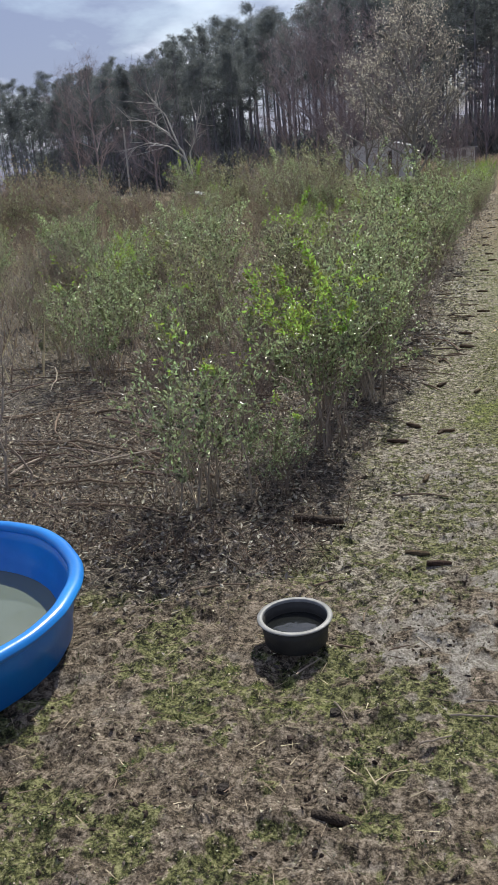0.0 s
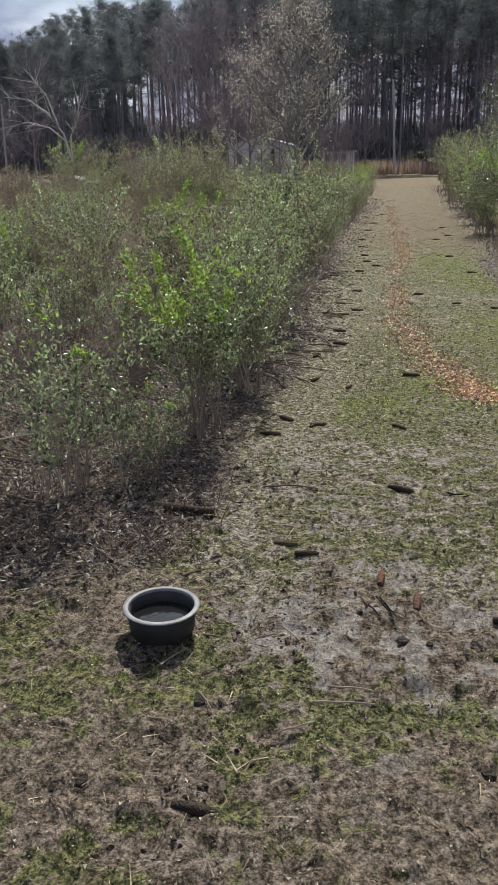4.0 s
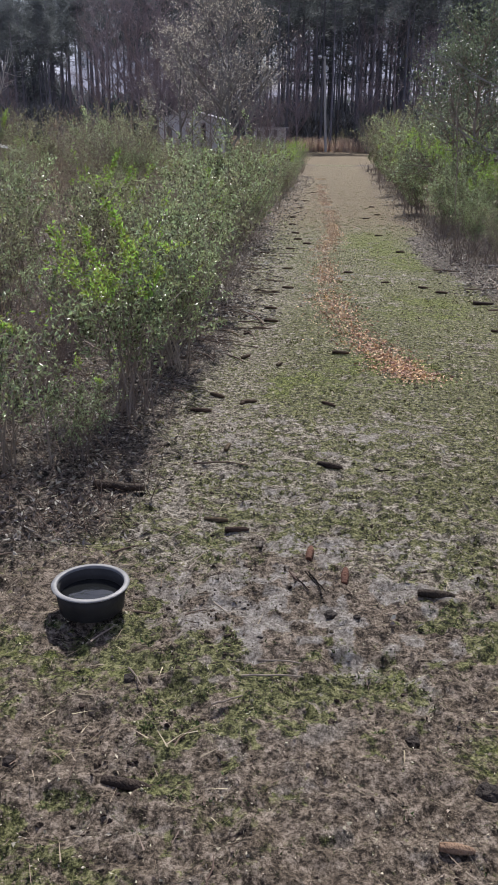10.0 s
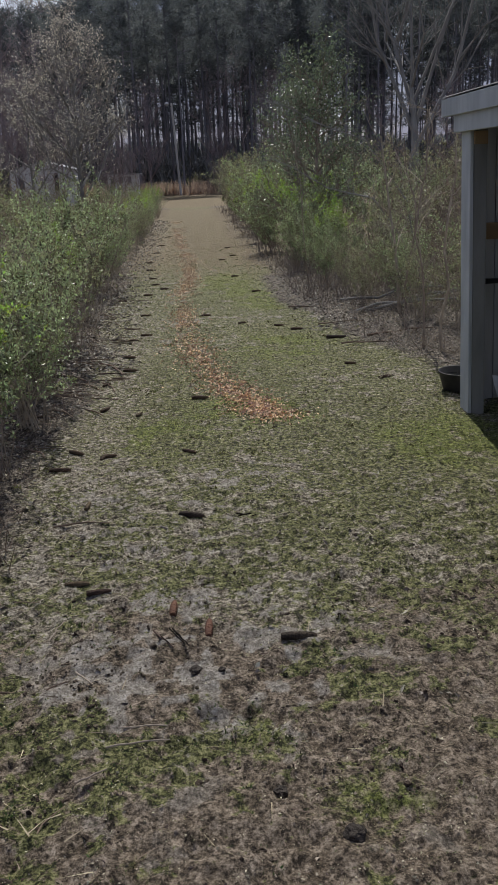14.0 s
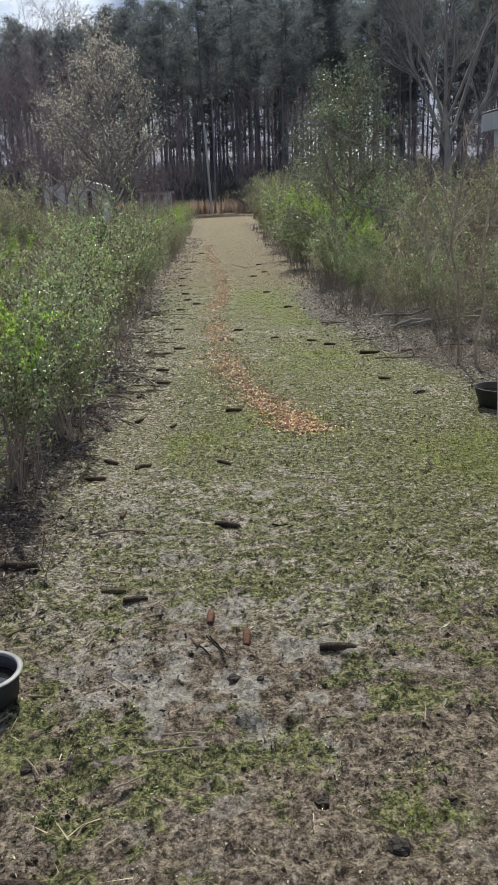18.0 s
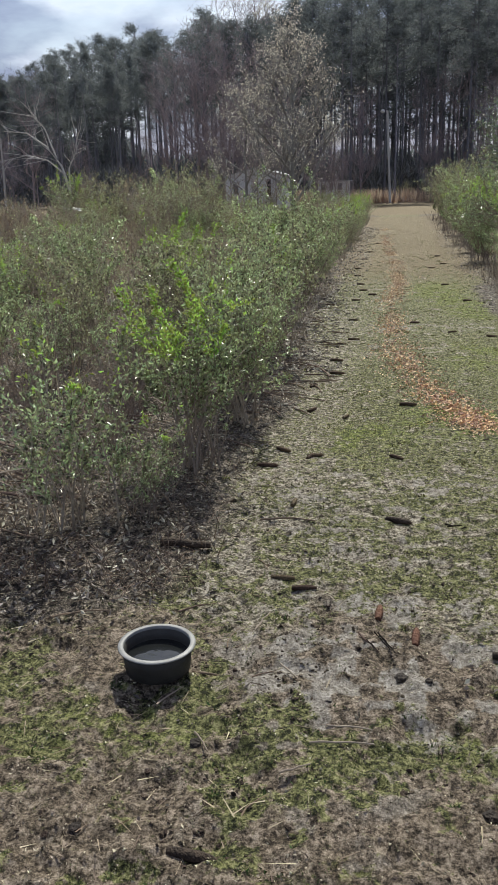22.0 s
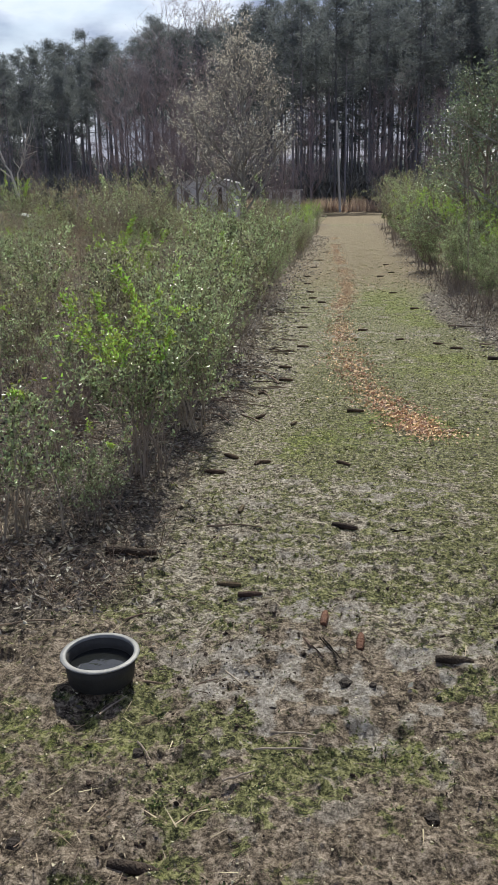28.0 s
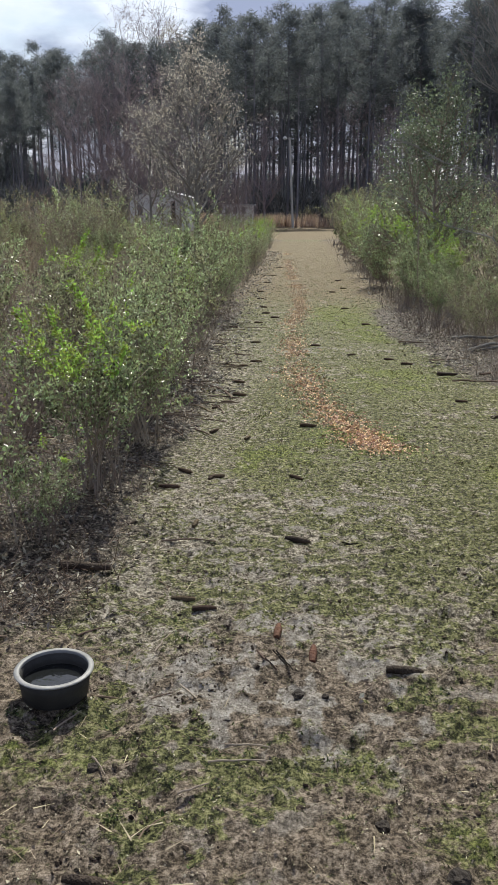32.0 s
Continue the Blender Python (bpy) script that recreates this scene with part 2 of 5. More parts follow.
M = {
    "leaf": mat("shrub leaf", [(0.185, 0.215, 0.10), (0.33, 0.36, 0.185)], 0.36, 3, 0, island=0.9, spec=1.0, through_light=0.5),
    "leaf_bright": mat("fresh shrub leaf", [(0.205, 0.30, 0.05), (0.34, 0.44, 0.095)], 0.36, 3, 0, island=0.6, spec=0.7, through_light=0.58),
    "leaf_olive": mat("dull shrub leaf", [(0.185, 0.185, 0.095), (0.32, 0.305, 0.175)], 0.36, 3, 0, island=0.9, spec=0.8, through_light=0.45),
    "leaf_holly": mat("dark evergreen leaf", [(0.10, 0.13, 0.075), (0.185, 0.215, 0.125)], 0.36, 3, 0, island=0.7, spec=0.8, through_light=0.35),
    "leaf_dry": mat("dry leaf", [(0.23, 0.175, 0.125), (0.36, 0.285, 0.21)], 0.8, 4, 0, island=0.5, through_light=0.35),
    "bud": mat("pale spring bud", [(0.33, 0.295, 0.245), (0.60, 0.56, 0.49)], 0.6, 4, 0, island=0.5, through_light=0.4),
    "twig": mat("grey brown twig", [(0.21, 0.17, 0.135), (0.39, 0.325, 0.26)], 0.85, 9, 0.4, 60, rand=0.25),
    "twig_red": mat("reddish bare twig", [(0.20, 0.165, 0.175), (0.31, 0.26, 0.265)], 0.85, 5, 0, rand=0.25),
    "bark_grey": mat("pale grey bark", [(0.165, 0.158, 0.145), (0.31, 0.30, 0.28)], 0.9, 6, 0.5, 30, rand=0.15, stretch=(1, 1, 0.3)),
    "bark_pale": mat("weathered silver bark", [(0.34, 0.32, 0.29), (0.52, 0.50, 0.46)], 0.85, 6, 0.4, 30, stretch=(1, 1, 0.3)),
    # bluish lift in bark and needles stands in for haze over the wood
    "bark_pine": mat("haze-tinted pine bark", [(0.115, 0.115, 0.132), (0.215, 0.21, 0.23)], 0.95, 3, 0.6, 12, rand=0.25, stretch=(1, 1, 0.25)),
    "needles": mat("haze-tinted pine needles", [(0.105, 0.122, 0.124), (0.168, 0.186, 0.187)], 0.6, 0.5, 0, island=0.45, spec=0.3, through_light=0.55),
    "cob": mat("dark mouldy corn cob", [(0.03, 0.02, 0.013), (0.085, 0.056, 0.036), (0.16, 0.11, 0.072)], 0.9, 25, 0.8, 120, rand=0.4),
    "cob_wet": mat("wet black corn cob", [(0.016, 0.011, 0.008), (0.045, 0.032, 0.022), (0.10, 0.072, 0.05)], 0.85, 25, 0.8, 120, rand=0.3),
    "cob_tan": mat("tan corn cob", [(0.22, 0.14, 0.08), (0.38, 0.27, 0.17)], 0.85, 25, 0.8, 120, rand=0.15),
    "cob_red": mat("red brown corn cob", [(0.075, 0.035, 0.022), (0.19, 0.092, 0.055)], 0.85, 25, 0.8, 120, rand=0.15),
    "clod": mat("dark wet clod", [(0.02, 0.016, 0.013), (0.06, 0.048, 0.038)], 0.85, 12, 0.9, 60, rand=0.3, dist=0.02),
    "pan": mat("black rubber", [(0.024, 0.023, 0.022), (0.045, 0.043, 0.040)], 0.6, 14, 0.2, 90, spec=0.3),
    # rim grey imitates the light that its lip catches
    "pan_rim": mat("lit grey rubber rim", [(0.16, 0.16, 0.158), (0.28, 0.277, 0.27)], 0.5, 16, 0.25, 80, spec=0.4),
    "pool": mat("blue moulded plastic", [(0.014, 0.15, 0.52), (0.022, 0.23, 0.66)], 0.3, 3, 0.15, 7, spec=0.5, dist=0.02),
    "trim": mat("weathered white trim paint", [(0.40, 0.415, 0.415), (0.54, 0.555, 0.55)], 0.7, 9, 0.25, 40, stretch=(1, 1, 0.25)),
    "siding": mat("grey painted siding", [(0.40, 0.40, 0.385), (0.52, 0.52, 0.50)], 0.8, 5, 0.25, 50, stretch=(1, 1, 0.15)),
    "timber": mat("raw tan timber", [(0.26, 0.17, 0.09), (0.38, 0.27, 0.16)], 0.8, 6, 0.3, 40, stretch=(0.2, 1, 1)),
    "black": mat("black metal bar", [(0.015, 0.015, 0.016), (0.03, 0.03, 0.03)], 0.5, 9, 0.1, 40, spec=0.4),
    "roofing": mat("grey roof sheet", [(0.13, 0.13, 0.13), (0.21, 0.21, 0.205)], 0.9, 4, 0.2, 30, spec=0.1),
    "maroon": mat("maroon tool handle", [(0.16, 0.022, 0.025), (0.24, 0.04, 0.04)], 0.5, 9, 0.1, 40),
    "whitish": mat("dirty white plastic", [(0.55, 0.55, 0.53), (0.72, 0.72, 0.70)], 0.5, 9, 0.15, 30),
    "house_wall": mat("white wall boards", [(0.52, 0.53, 0.55), (0.64, 0.65, 0.67)], 0.7, 2, 0.15, 10),
    "house_dark": mat("doorway shade panel", [(0.02, 0.022, 0.026), (0.035, 0.037, 0.042)], 0.15, 3, 0, spec=0.6),
    "pole": mat("weathered pole timber", [(0.36, 0.345, 0.32), (0.50, 0.48, 0.45)], 0.9, 4, 0.3, 20, stretch=(1, 1, 0.1)),
    "sedge": mat("red brown broom grass", [(0.46, 0.34, 0.26), (0.64, 0.51, 0.41)], 0.85, 1, 0, island=0.35, through_light=0.45),
    "straw": mat("dead straw stem", [(0.20, 0.15, 0.10), (0.44, 0.36, 0.27)], 0.75, 5, 0, island=0.6, through_light=0.15),
    "litter": mat("dead leaf litter", [(0.082, 0.068, 0.056), (0.38, 0.335, 0.285)], 0.5, 7, 0, island=0.9, spec=0.45, through_light=0.15),
    "grass": mat("short moss and grass", [(0.095, 0.10, 0.033), (0.205, 0.195, 0.078)], 0.6, 1.3, 0, island=0.85, through_light=0.35),
    "corn": mat("scattered orange corn", [(0.58, 0.34, 0.19), (0.78, 0.59, 0.43)], 0.7, 20, 0, island=0.5),
    "chip": mat("pale chips and leaf bits", [(0.16, 0.125, 0.09), (0.52, 0.45, 0.36)], 0.6, 20, 0, island=0.8),
    "lump": mat("damp mud lump", [(0.034, 0.026, 0.019), (0.125, 0.096, 0.07)], 0.85, 60, 0.8, 200, island=0.5, spec=0.15),
    "post_side": mat("bare grey timber", [(0.20, 0.195, 0.18), (0.31, 0.30, 0.275)], 0.85, 7, 0.3, 40, stretch=(1, 1, 0.2)),
    "crumb": mat("earth crumb", [(0.12, 0.095, 0.07), (0.44, 0.37, 0.295)], 0.9, 30, 0, island=0.9),
    "stick": mat("brown stick", [(0.11, 0.075, 0.055), (0.22, 0.16, 0.12)], 0.85, 14, 0.4, 60, rand=0.3),
    "roof_pale": mat("pale roof sheet", [(0.32, 0.33, 0.34), (0.43, 0.44, 0.45)], 0.9, 4, 0.2, 30, spec=0.1),
    "rot": mat("black rotten bark", [(0.006, 0.005, 0.004), (0.022, 0.017, 0.013)], 0.9, 30, 0.6, 90, spec=0.1),
    "moss_green": mat("deep green moss", [(0.032, 0.054, 0.016), (0.085, 0.112, 0.036)], 0.6, 1.3, 0, island=0.85, through_light=0.22),
    # brush greyed and cooled in colour to match the hazy pines
    "brush": mat("haze-greyed brush", [(0.115, 0.12, 0.122), (0.195, 0.20, 0.20)], 0.9, 0.6, 0, island=0.5),
    "shade_glass": mat("dim screened window", [(0.10, 0.105, 0.115), (0.15, 0.155, 0.165)], 0.4, 3, 0, spec=0.5),
    "lamp": mat("pale lamp housing", [(0.5, 0.5, 0.5), (0.6, 0.6, 0.6)], 0.4, 5, 0.1, 20),
}


def water(name, colour):
    m = bpy.data.materials.new(name)
    m.use_nodes = True
    n, l = m.node_tree.nodes, m.node_tree.links
    b = n["Principled BSDF"]
    b.inputs["Base Color"].default_value = (*colour, 1)
    b.inputs["Roughness"].default_value, b.inputs["IOR"].default_value = 0.03, 1.45
    b.inputs["Specular IOR Level"].default_value = 1.0
    nb = n.new("ShaderNodeTexNoise")
    nb.inputs["Scale"].default_value = 9
    bp = n.new("ShaderNodeBump")
    bp.inputs["Strength"].default_value, bp.inputs["Distance"].default_value = 0.05, 0.02
    l.new(nb.outputs["Fac"], bp.inputs["Height"])
    l.new(bp.outputs["Normal"], b.inputs["Normal"])
    return m


M["water_dark"] = water("dark standing water", (0.012, 0.013, 0.013))
M["water_green"] = water("murky pool water", (0.125, 0.145, 0.11))


# ---- mesh helpers ----
rng = np.random.default_rng(7)


def value_noise(x, y, seed=0):
    """Smooth 2D noise in 0..1, one cell a unit."""
    xi, yi = np.floor(x).astype(np.int64), np.floor(y).astype(np.int64)
    fx, fy = x - xi, y - yi
    fx, fy = fx * fx * (3 - 2 * fx), fy * fy * (3 - 2 * fy)

    def h(a, b):
        k = (a * 374761393 + b * 668265263 + seed * 974634777) & 0x7FFFFFFF
        k = ((k ^ (k >> 13)) * 1274126177) & 0x7FFFFFFF
        return ((k ^ (k >> 16)) & 0xFFFF) / 65535.0
    top = h(xi, yi) * (1 - fx) + h(xi + 1, yi) * fx
    low = h(xi, yi + 1) * (1 - fx) + h(xi + 1, yi + 1) * fx
    return top * (1 - fy) + low * fy


def fbm(x, y, seed=0, octaves=4):
    x, y = np.asarray(x, float), np.asarray(y, float)
    total, amp, out = 0.0, 1.0, 0.0
    for i in range(octaves):
        out = out + amp * value_noise(x * 2 ** i + 17.3 * i, y * 2 ** i - 9.1 * i, seed + i)
        total += amp
        amp *= 0.55
    return out / total


def step(a, b, v):
    k = np.clip((v - a) / (b - a), 0, 1)
    return k * k * (3 - 2 * k)


class Build:
    """Collects vertices and faces of one mesh."""

    def __init__(self):
        self.v, self.f, self.n = [], [], 0

    def add(self, verts, faces):
        self.v.append(np.asarray(verts, float).reshape(-1, 3))
        self.f.extend([tuple(int(i) + self.n for i in q) for q in faces])
        self.n += len(self.v[-1])
        return self

    def tube(self, pts, r0, r1, sides=5, cap=True):
        pts = [Vector(p) for p in pts]
        verts, faces, k = [], [], len(pts)
        for i, p in enumerate(pts):
            d = (pts[min(i + 1, k - 1)] - pts[max(i - 1, 0)]).normalized()
            a = d.orthogonal().normalized()
            b = d.cross(a)
            r = r0 + (r1 - r0) * i / (k - 1)
            for s in range(sides):
                w = 2 * math.pi * s / sides
                verts.append(p + (a * math.cos(w) + b * math.sin(w)) * r)
        for i in range(k - 1):
            for s in range(sides):
                t = (s + 1) % sides
                faces.append((i * sides + s, i * sides + t, (i + 1) * sides + t, (i + 1) * sides + s))
        if cap:
            faces.append(tuple(range((k - 1) * sides, k * sides)))
            faces.append(tuple(reversed(range(sides))))
        return self.add([tuple(q) for q in verts], faces)

    def leaves(self, pos, along, length, width, fold=0.25, r=rng):
        """Folded lozenge leaves at pos that point along."""
        pos, along = np.asarray(pos, float), np.asarray(along, float)
        k = len(pos)
        if not k:
            return self
        along = along / np.linalg.norm(along, axis=1)[:, None]
        side = np.cross(along, r.normal(size=(k, 3)))
        side /= np.linalg.norm(side, axis=1)[:, None] + 1e-9
        up = np.cross(side, along)
        ln = (length * r.uniform(0.6, 1.3, k))[:, None]
        wd = (width * r.uniform(0.7, 1.25, k))[:, None]
        a, c = pos, pos + along * ln
        mid = pos + along * ln * 0.5
        b, d = mid + side * wd * 0.5 + up * wd * fold, mid - side * wd * 0.5 + up * wd * fold
        quad = np.stack([a, b, c, d], 1).reshape(-1, 3)
        i = np.arange(k) * 4
        self.v.append(quad)
        self.f.extend(map(tuple, (np.concatenate([np.stack([i, i + 1, i + 2], 1), np.stack([i, i + 2, i + 3], 1)]) + self.n).tolist()))
        self.n += 4 * k
        return self

    def blades(self, pos, along, length, width, r=rng):
        """Thin single triangles, for needles and grass."""
        pos, along = np.asarray(pos, float), np.asarray(along, float)
        k = len(pos)
        along = along / (np.linalg.norm(along, axis=1)[:, None] + 1e-9)
        side = np.cross(along, r.normal(size=(k, 3)))
        side /= np.linalg.norm(side, axis=1)[:, None] + 1e-9
        ln = (length * r.uniform(0.6, 1.3, k))[:, None]
        wd = width * r.uniform(0.7, 1.3, k)[:, None]
        tri = np.stack([pos - side * wd / 2, pos + side * wd / 2, pos + along * ln], 1).reshape(-1, 3)
        i = np.arange(k) * 3
        self.v.append(tri)
        self.f.extend(map(tuple, (np.stack([i, i + 1, i + 2], 1) + self.n).tolist()))
        self.n += 3 * k
        return self

    def box(self, x0, y0, z0, x1, y1, z1):
        v = [(x0, y0, z0), (x1, y0, z0), (x1, y1, z0), (x0, y1, z0), (x0, y0, z1), (x1, y0, z1), (x1, y1, z1), (x0, y1, z1)]
        return self.add(v, [(0, 3, 2, 1), (4, 5, 6, 7), (0, 1, 5, 4), (1, 2, 6, 5), (2, 3, 7, 6), (3, 0, 4, 7)])

    def lathe(self, profile, sides=48, squash=1.0):
        verts = [(r * math.cos(2 * math.pi * s / sides), r * squash * math.sin(2 * math.pi * s / sides), z) for r, z in profile for s in range(sides)]
        faces = [(i * sides + s, i * sides + (s + 1) % sides, (i + 1) * sides + (s + 1) % sides, (i + 1) * sides + s)
                 for i in range(len(profile) - 1) for s in range(sides)]
        return self.add(verts, faces)

    def mesh(self, name, material, smooth=False):
        me = bpy.data.meshes.new(name)
        v = np.concatenate(self.v) if self.v else np.zeros((0, 3))
        me.from_pydata(v.tolist(), [], self.f)
        me.materials.append(material)
        if smooth:
            me.polygons.foreach_set("use_smooth", [True] * len(me.polygons))
        me.update()
        return me


def part(name, build, material, parent, label="", smooth=False, bevel=0.0):
    """Links a build (or a ready mesh) as one mesh object under a thing or a part."""
    me = build if isinstance(build, bpy.types.Mesh) else build.mesh(name, material, smooth)
    ob = new(name, me)
    ob.parent = parent
    if bevel:
        b = ob.modifiers.new("bevel", "BEVEL")
        b.width, b.segments, b.limit_method = bevel, 2, "ANGLE"
    return tagged(ob, label)


def thing(name, label, category, m=None, group=""):
    ob = new(name)
    ob.empty_display_size = 0.1
    ob.matrix_basis = m if m is not None else Matrix()
    return tagged(ob, label, category, group)


def at(x, y, z=0.0, turn=0.0, size=1.0):
    return Matrix.LocRotScale((x, y, z), Euler((0, 0, turn)), (size, size, size))


def put(ob, m):
    """A copy of a thing with its parts, at a pose with its size."""
    made = copy_thing(ob, m)
    made.matrix_basis = m
    return made


# ---- ground ----
def graded(lo, hi, fine_lo, fine_hi, fine, grow):
    """Coordinates that are fine between two values and widen outwards."""
    mid = list(np.arange(fine_lo, fine_hi, fine))
    up, d = [fine_hi], fine
    while up[-1] < hi:
        d *= grow
        up.append(up[-1] + d)
    down, d = [fine_lo], fine
    while down[-1] > lo:
        d *= grow
        down.append(down[-1] - d)
    return np.array(sorted(down[1:]) + mid + up)


def moss_mask(x, y):
    """Where short moss and grass covers the path."""
    n = 0.24 * fbm(x * 1.3, y * 1.3, 11, 4) + 0.34 * fbm(x * 7, y * 7, 12, 3) + 0.42 * fbm(x * 17, y * 17, 14, 2)
    n = n + 0.075 * step(2.9, 4.2, y) + 0.02 * step(5, 9, y) + 0.04 * step(12, 18, y) + 0.03 * step(0.3, 1.0, x) * step(3, 4, y)
    n = n - 0.25 * np.exp(-(((x - 0.03) / 0.24) ** 2 + ((y - 2.86) / 0.22) ** 2)) - 0.07 * step(2.9, 2.3, y) * step(-0.35, 0.1, x) - 0.05 * step(-0.9, -1.3, x) * step(2.6, 1.8, y) - 0.04 * step(2.2, 1.6, y)
    n = n - 0.07 * np.exp(-(((x - 0.75) / 0.5) ** 2 + ((y - 2.35) / 0.35) ** 2)) - 0.05 * np.exp(-(((x - 0.55) / 0.55) ** 2 + ((y - 3.85) / 0.35) ** 2))
    patch = 0.55 * fbm(x * 3.2, y * 3.2, 15, 3) + 0.45 * fbm(x * 13, y * 13, 16, 2) - 0.25 * np.exp(-(((x - 0.03) / 0.24) ** 2 + ((y - 2.86) / 0.22) ** 2))
    patch = patch + 0.05 * step(-0.3, -0.75, x) + 0.005 - 0.085 * step(-0.95, -1.25, x) * step(2.7, 2.2, y)
    close = step(3.2, 2.6, y)
    m = (0.2 + 0.52 * step(0.43, 0.57, n)) * (1 - close) + (0.04 + 0.74 * step(0.49, 0.6, patch)) * close
    m = m * (1 - 0.35 * step(-0.05, -0.5, x) * step(3.4, 4.2, y) * step(13, 9, y))
    return np.clip(np.maximum(m, 0.9 * lush_mask(x, y)), 0, 1)


def lush_mask(x, y):
    """Patches of vivid yellow-green moss."""
    v = 0.0
    for px, py, rx, ry in ((1.0, 8.3, 0.55, 0.9), (1.75, 5.1, 0.5, 0.7), (1.15, 11.5, 0.5, 1.0), (0.55, 6.0, 0.5, 0.5), (-0.1, 5.4, 0.3, 0.4), (0.75, 13.5, 0.5, 1.5)):
        v = v + np.exp(-(((x - px) / rx) ** 2 + ((y - py) / ry) ** 2))
    for px, py, rx, ry in ((-0.13, 1.72, 0.28, 0.2), (-0.78, 2.28, 0.34, 0.2), (0.62, 1.95, 0.2, 0.15), (0.3, 2.3, 0.13, 0.16)):
        v = v + 0.5 * np.exp(-(((x - px) / rx) ** 2 + ((y - py) / ry) ** 2))
    return np.clip(v * step(0.3, 0.6, 0.5 * fbm(x * 4, y * 4, 17) + 0.5 * fbm(x * 14, y * 14, 18)) * 1.2, 0, 1)


def litter_mask(x, y):
    """Where dead leaves and stems lie, off the mown path."""
    wob = (fbm(x * 0.9, y * 0.9, 21) - 0.5) * 0.7
    left = step(0.25, -0.25, x + 0.78 + wob + 0.25 * step(3.4, 2.4, y))
    left = left * step(2.6, 3.3, y + 0.35 * wob - 0.25 * (x + 1.2))
    right = step(-0.2, 0.3, x - 1.75 + wob + 0.35 * step(8.0, 12.0, y) - 0.75 * step(8.8, 6.4, y))
    return np.clip(np.clip(left + right, 0, 1) * step(47, 42, y) + step(70, 75, y) + 0.42 * step(11, 20, y) * step(44, 40, y), 0, 1)


def sand_mask(x, y):
    """Pale washed sand and mud."""
    n = 0.3 * fbm(x * 2.2, y * 2.2, 31, 4) + 0.7 * fbm(x * 13, y * 13, 33, 3)
    pale = 1.1 * np.exp(-(((x - 0.12) / 0.42) ** 2 + ((y - 2.75) / 0.45) ** 2)) + 0.35 * np.exp(-(((x - 0.1) / 0.85) ** 2 + ((y - 4.4) / 0.9) ** 2))
    pale = pale + 1.0 * np.exp(-(((x - 1.22) / 0.25) ** 2 + ((y - 4.3) / 0.22) ** 2)) + 0.6 * np.exp(-(((x - 0.9) / 0.9) ** 2 + ((y - 10.3) / 0.5) ** 2))
    return np.clip(step(0.42, 0.58, n) * (pale + 0.35), 0, 1)


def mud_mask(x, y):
    """Damp trodden earth nearest the yard; its colour also carries crevice shade."""
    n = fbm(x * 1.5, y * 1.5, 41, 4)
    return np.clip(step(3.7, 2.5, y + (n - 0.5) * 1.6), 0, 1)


def field_mask(x, y):
    """The open tan meadow past the shrubs."""
    return np.maximum(step(40, 45, y + 2 * (fbm(x * 0.3, y * 0.3, 51) - 0.5)) * step(75, 70, y), 0.60 * step(8, 18, y) * step(45, 40, y))


def height(x, y):
    x, y = np.asarray(x, float), np.asarray(y, float)
    near = step(16, 7, y) * step(6, 3.5, np.abs(x))
    h = (fbm(x * 3.2, y * 3.2, 61, 5) - 0.5) * 0.035 + (fbm(x * 16, y * 16, 63, 3) - 0.5) * 0.02
    h = h + (fbm(x * 21, y * 21, 67, 2) - 0.5) * 0.042 * step(6.5, 3.0, y)
    dents = step(0.63, 0.78, fbm(x * 5.5, y * 5.5, 65, 2)) * 0.022 * step(4.5, 2.5, y)
    groove = 0.0
    for gx, gy in ((0.03, 2.78), (-0.06, 2.83)):
        u, v = (x - gx) * 0.55 + (y - gy) * 0.83, (x - gx) * 0.83 - (y - gy) * 0.55
        groove = groove + 0.006 * np.exp(-(v / 0.10) ** 4) * np.exp(-(u / 0.018) ** 2)
    mound = litter_mask(x, y) * 0.03
    return (h - dents - groove) * near + mound


gx = graded(-420, 420, -2.2, 2.2, 0.022, 1.075)
behind = 0.9 - np.cumsum(0.05 * 1.045 ** np.arange(92))
gy = np.concatenate([behind[::-1], np.arange(0.9, 4.4, 0.02), np.arange(4.4, 5.6, 0.026)])
more = [gy[-1]]
while more[-1] < 900:
    more.append(more[-1] + max(0.026, (0.0085 if more[-1] < 60 else 0.08) * more[-1] - 0.02))
gy = np.concatenate([gy, more[1:]])
gx_, gy_ = np.meshgrid(gx, gy)
fx, fy = gx_.ravel(), gy_.ravel()
gz = height(fx, fy)
nx, ny = len(gx), len(gy)
ids = np.arange(nx * ny).reshape(ny, nx)
quads = np.stack([ids[:-1, :-1], ids[:-1, 1:], ids[1:, 1:], ids[1:, :-1]], -1).reshape(-1, 4)
gm = bpy.data.meshes.new("ground")
gm.vertices.add(nx * ny)
gm.vertices.foreach_set("co", np.stack([fx, fy, gz], 1).ravel())
gm.loops.add(len(quads) * 4)
gm.loops.foreach_set("vertex_index", quads.ravel())
gm.polygons.add(len(quads))
gm.polygons.foreach_set("loop_start", np.arange(len(quads)) * 4)
gm.polygons.foreach_set("loop_total", np.full(len(quads), 4))
gm.update(calc_edges=True)
gm.polygons.foreach_set("use_smooth", [True] * len(quads))
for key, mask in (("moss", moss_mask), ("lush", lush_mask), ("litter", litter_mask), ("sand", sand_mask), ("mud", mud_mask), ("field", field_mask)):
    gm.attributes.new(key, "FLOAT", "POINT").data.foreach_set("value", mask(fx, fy))


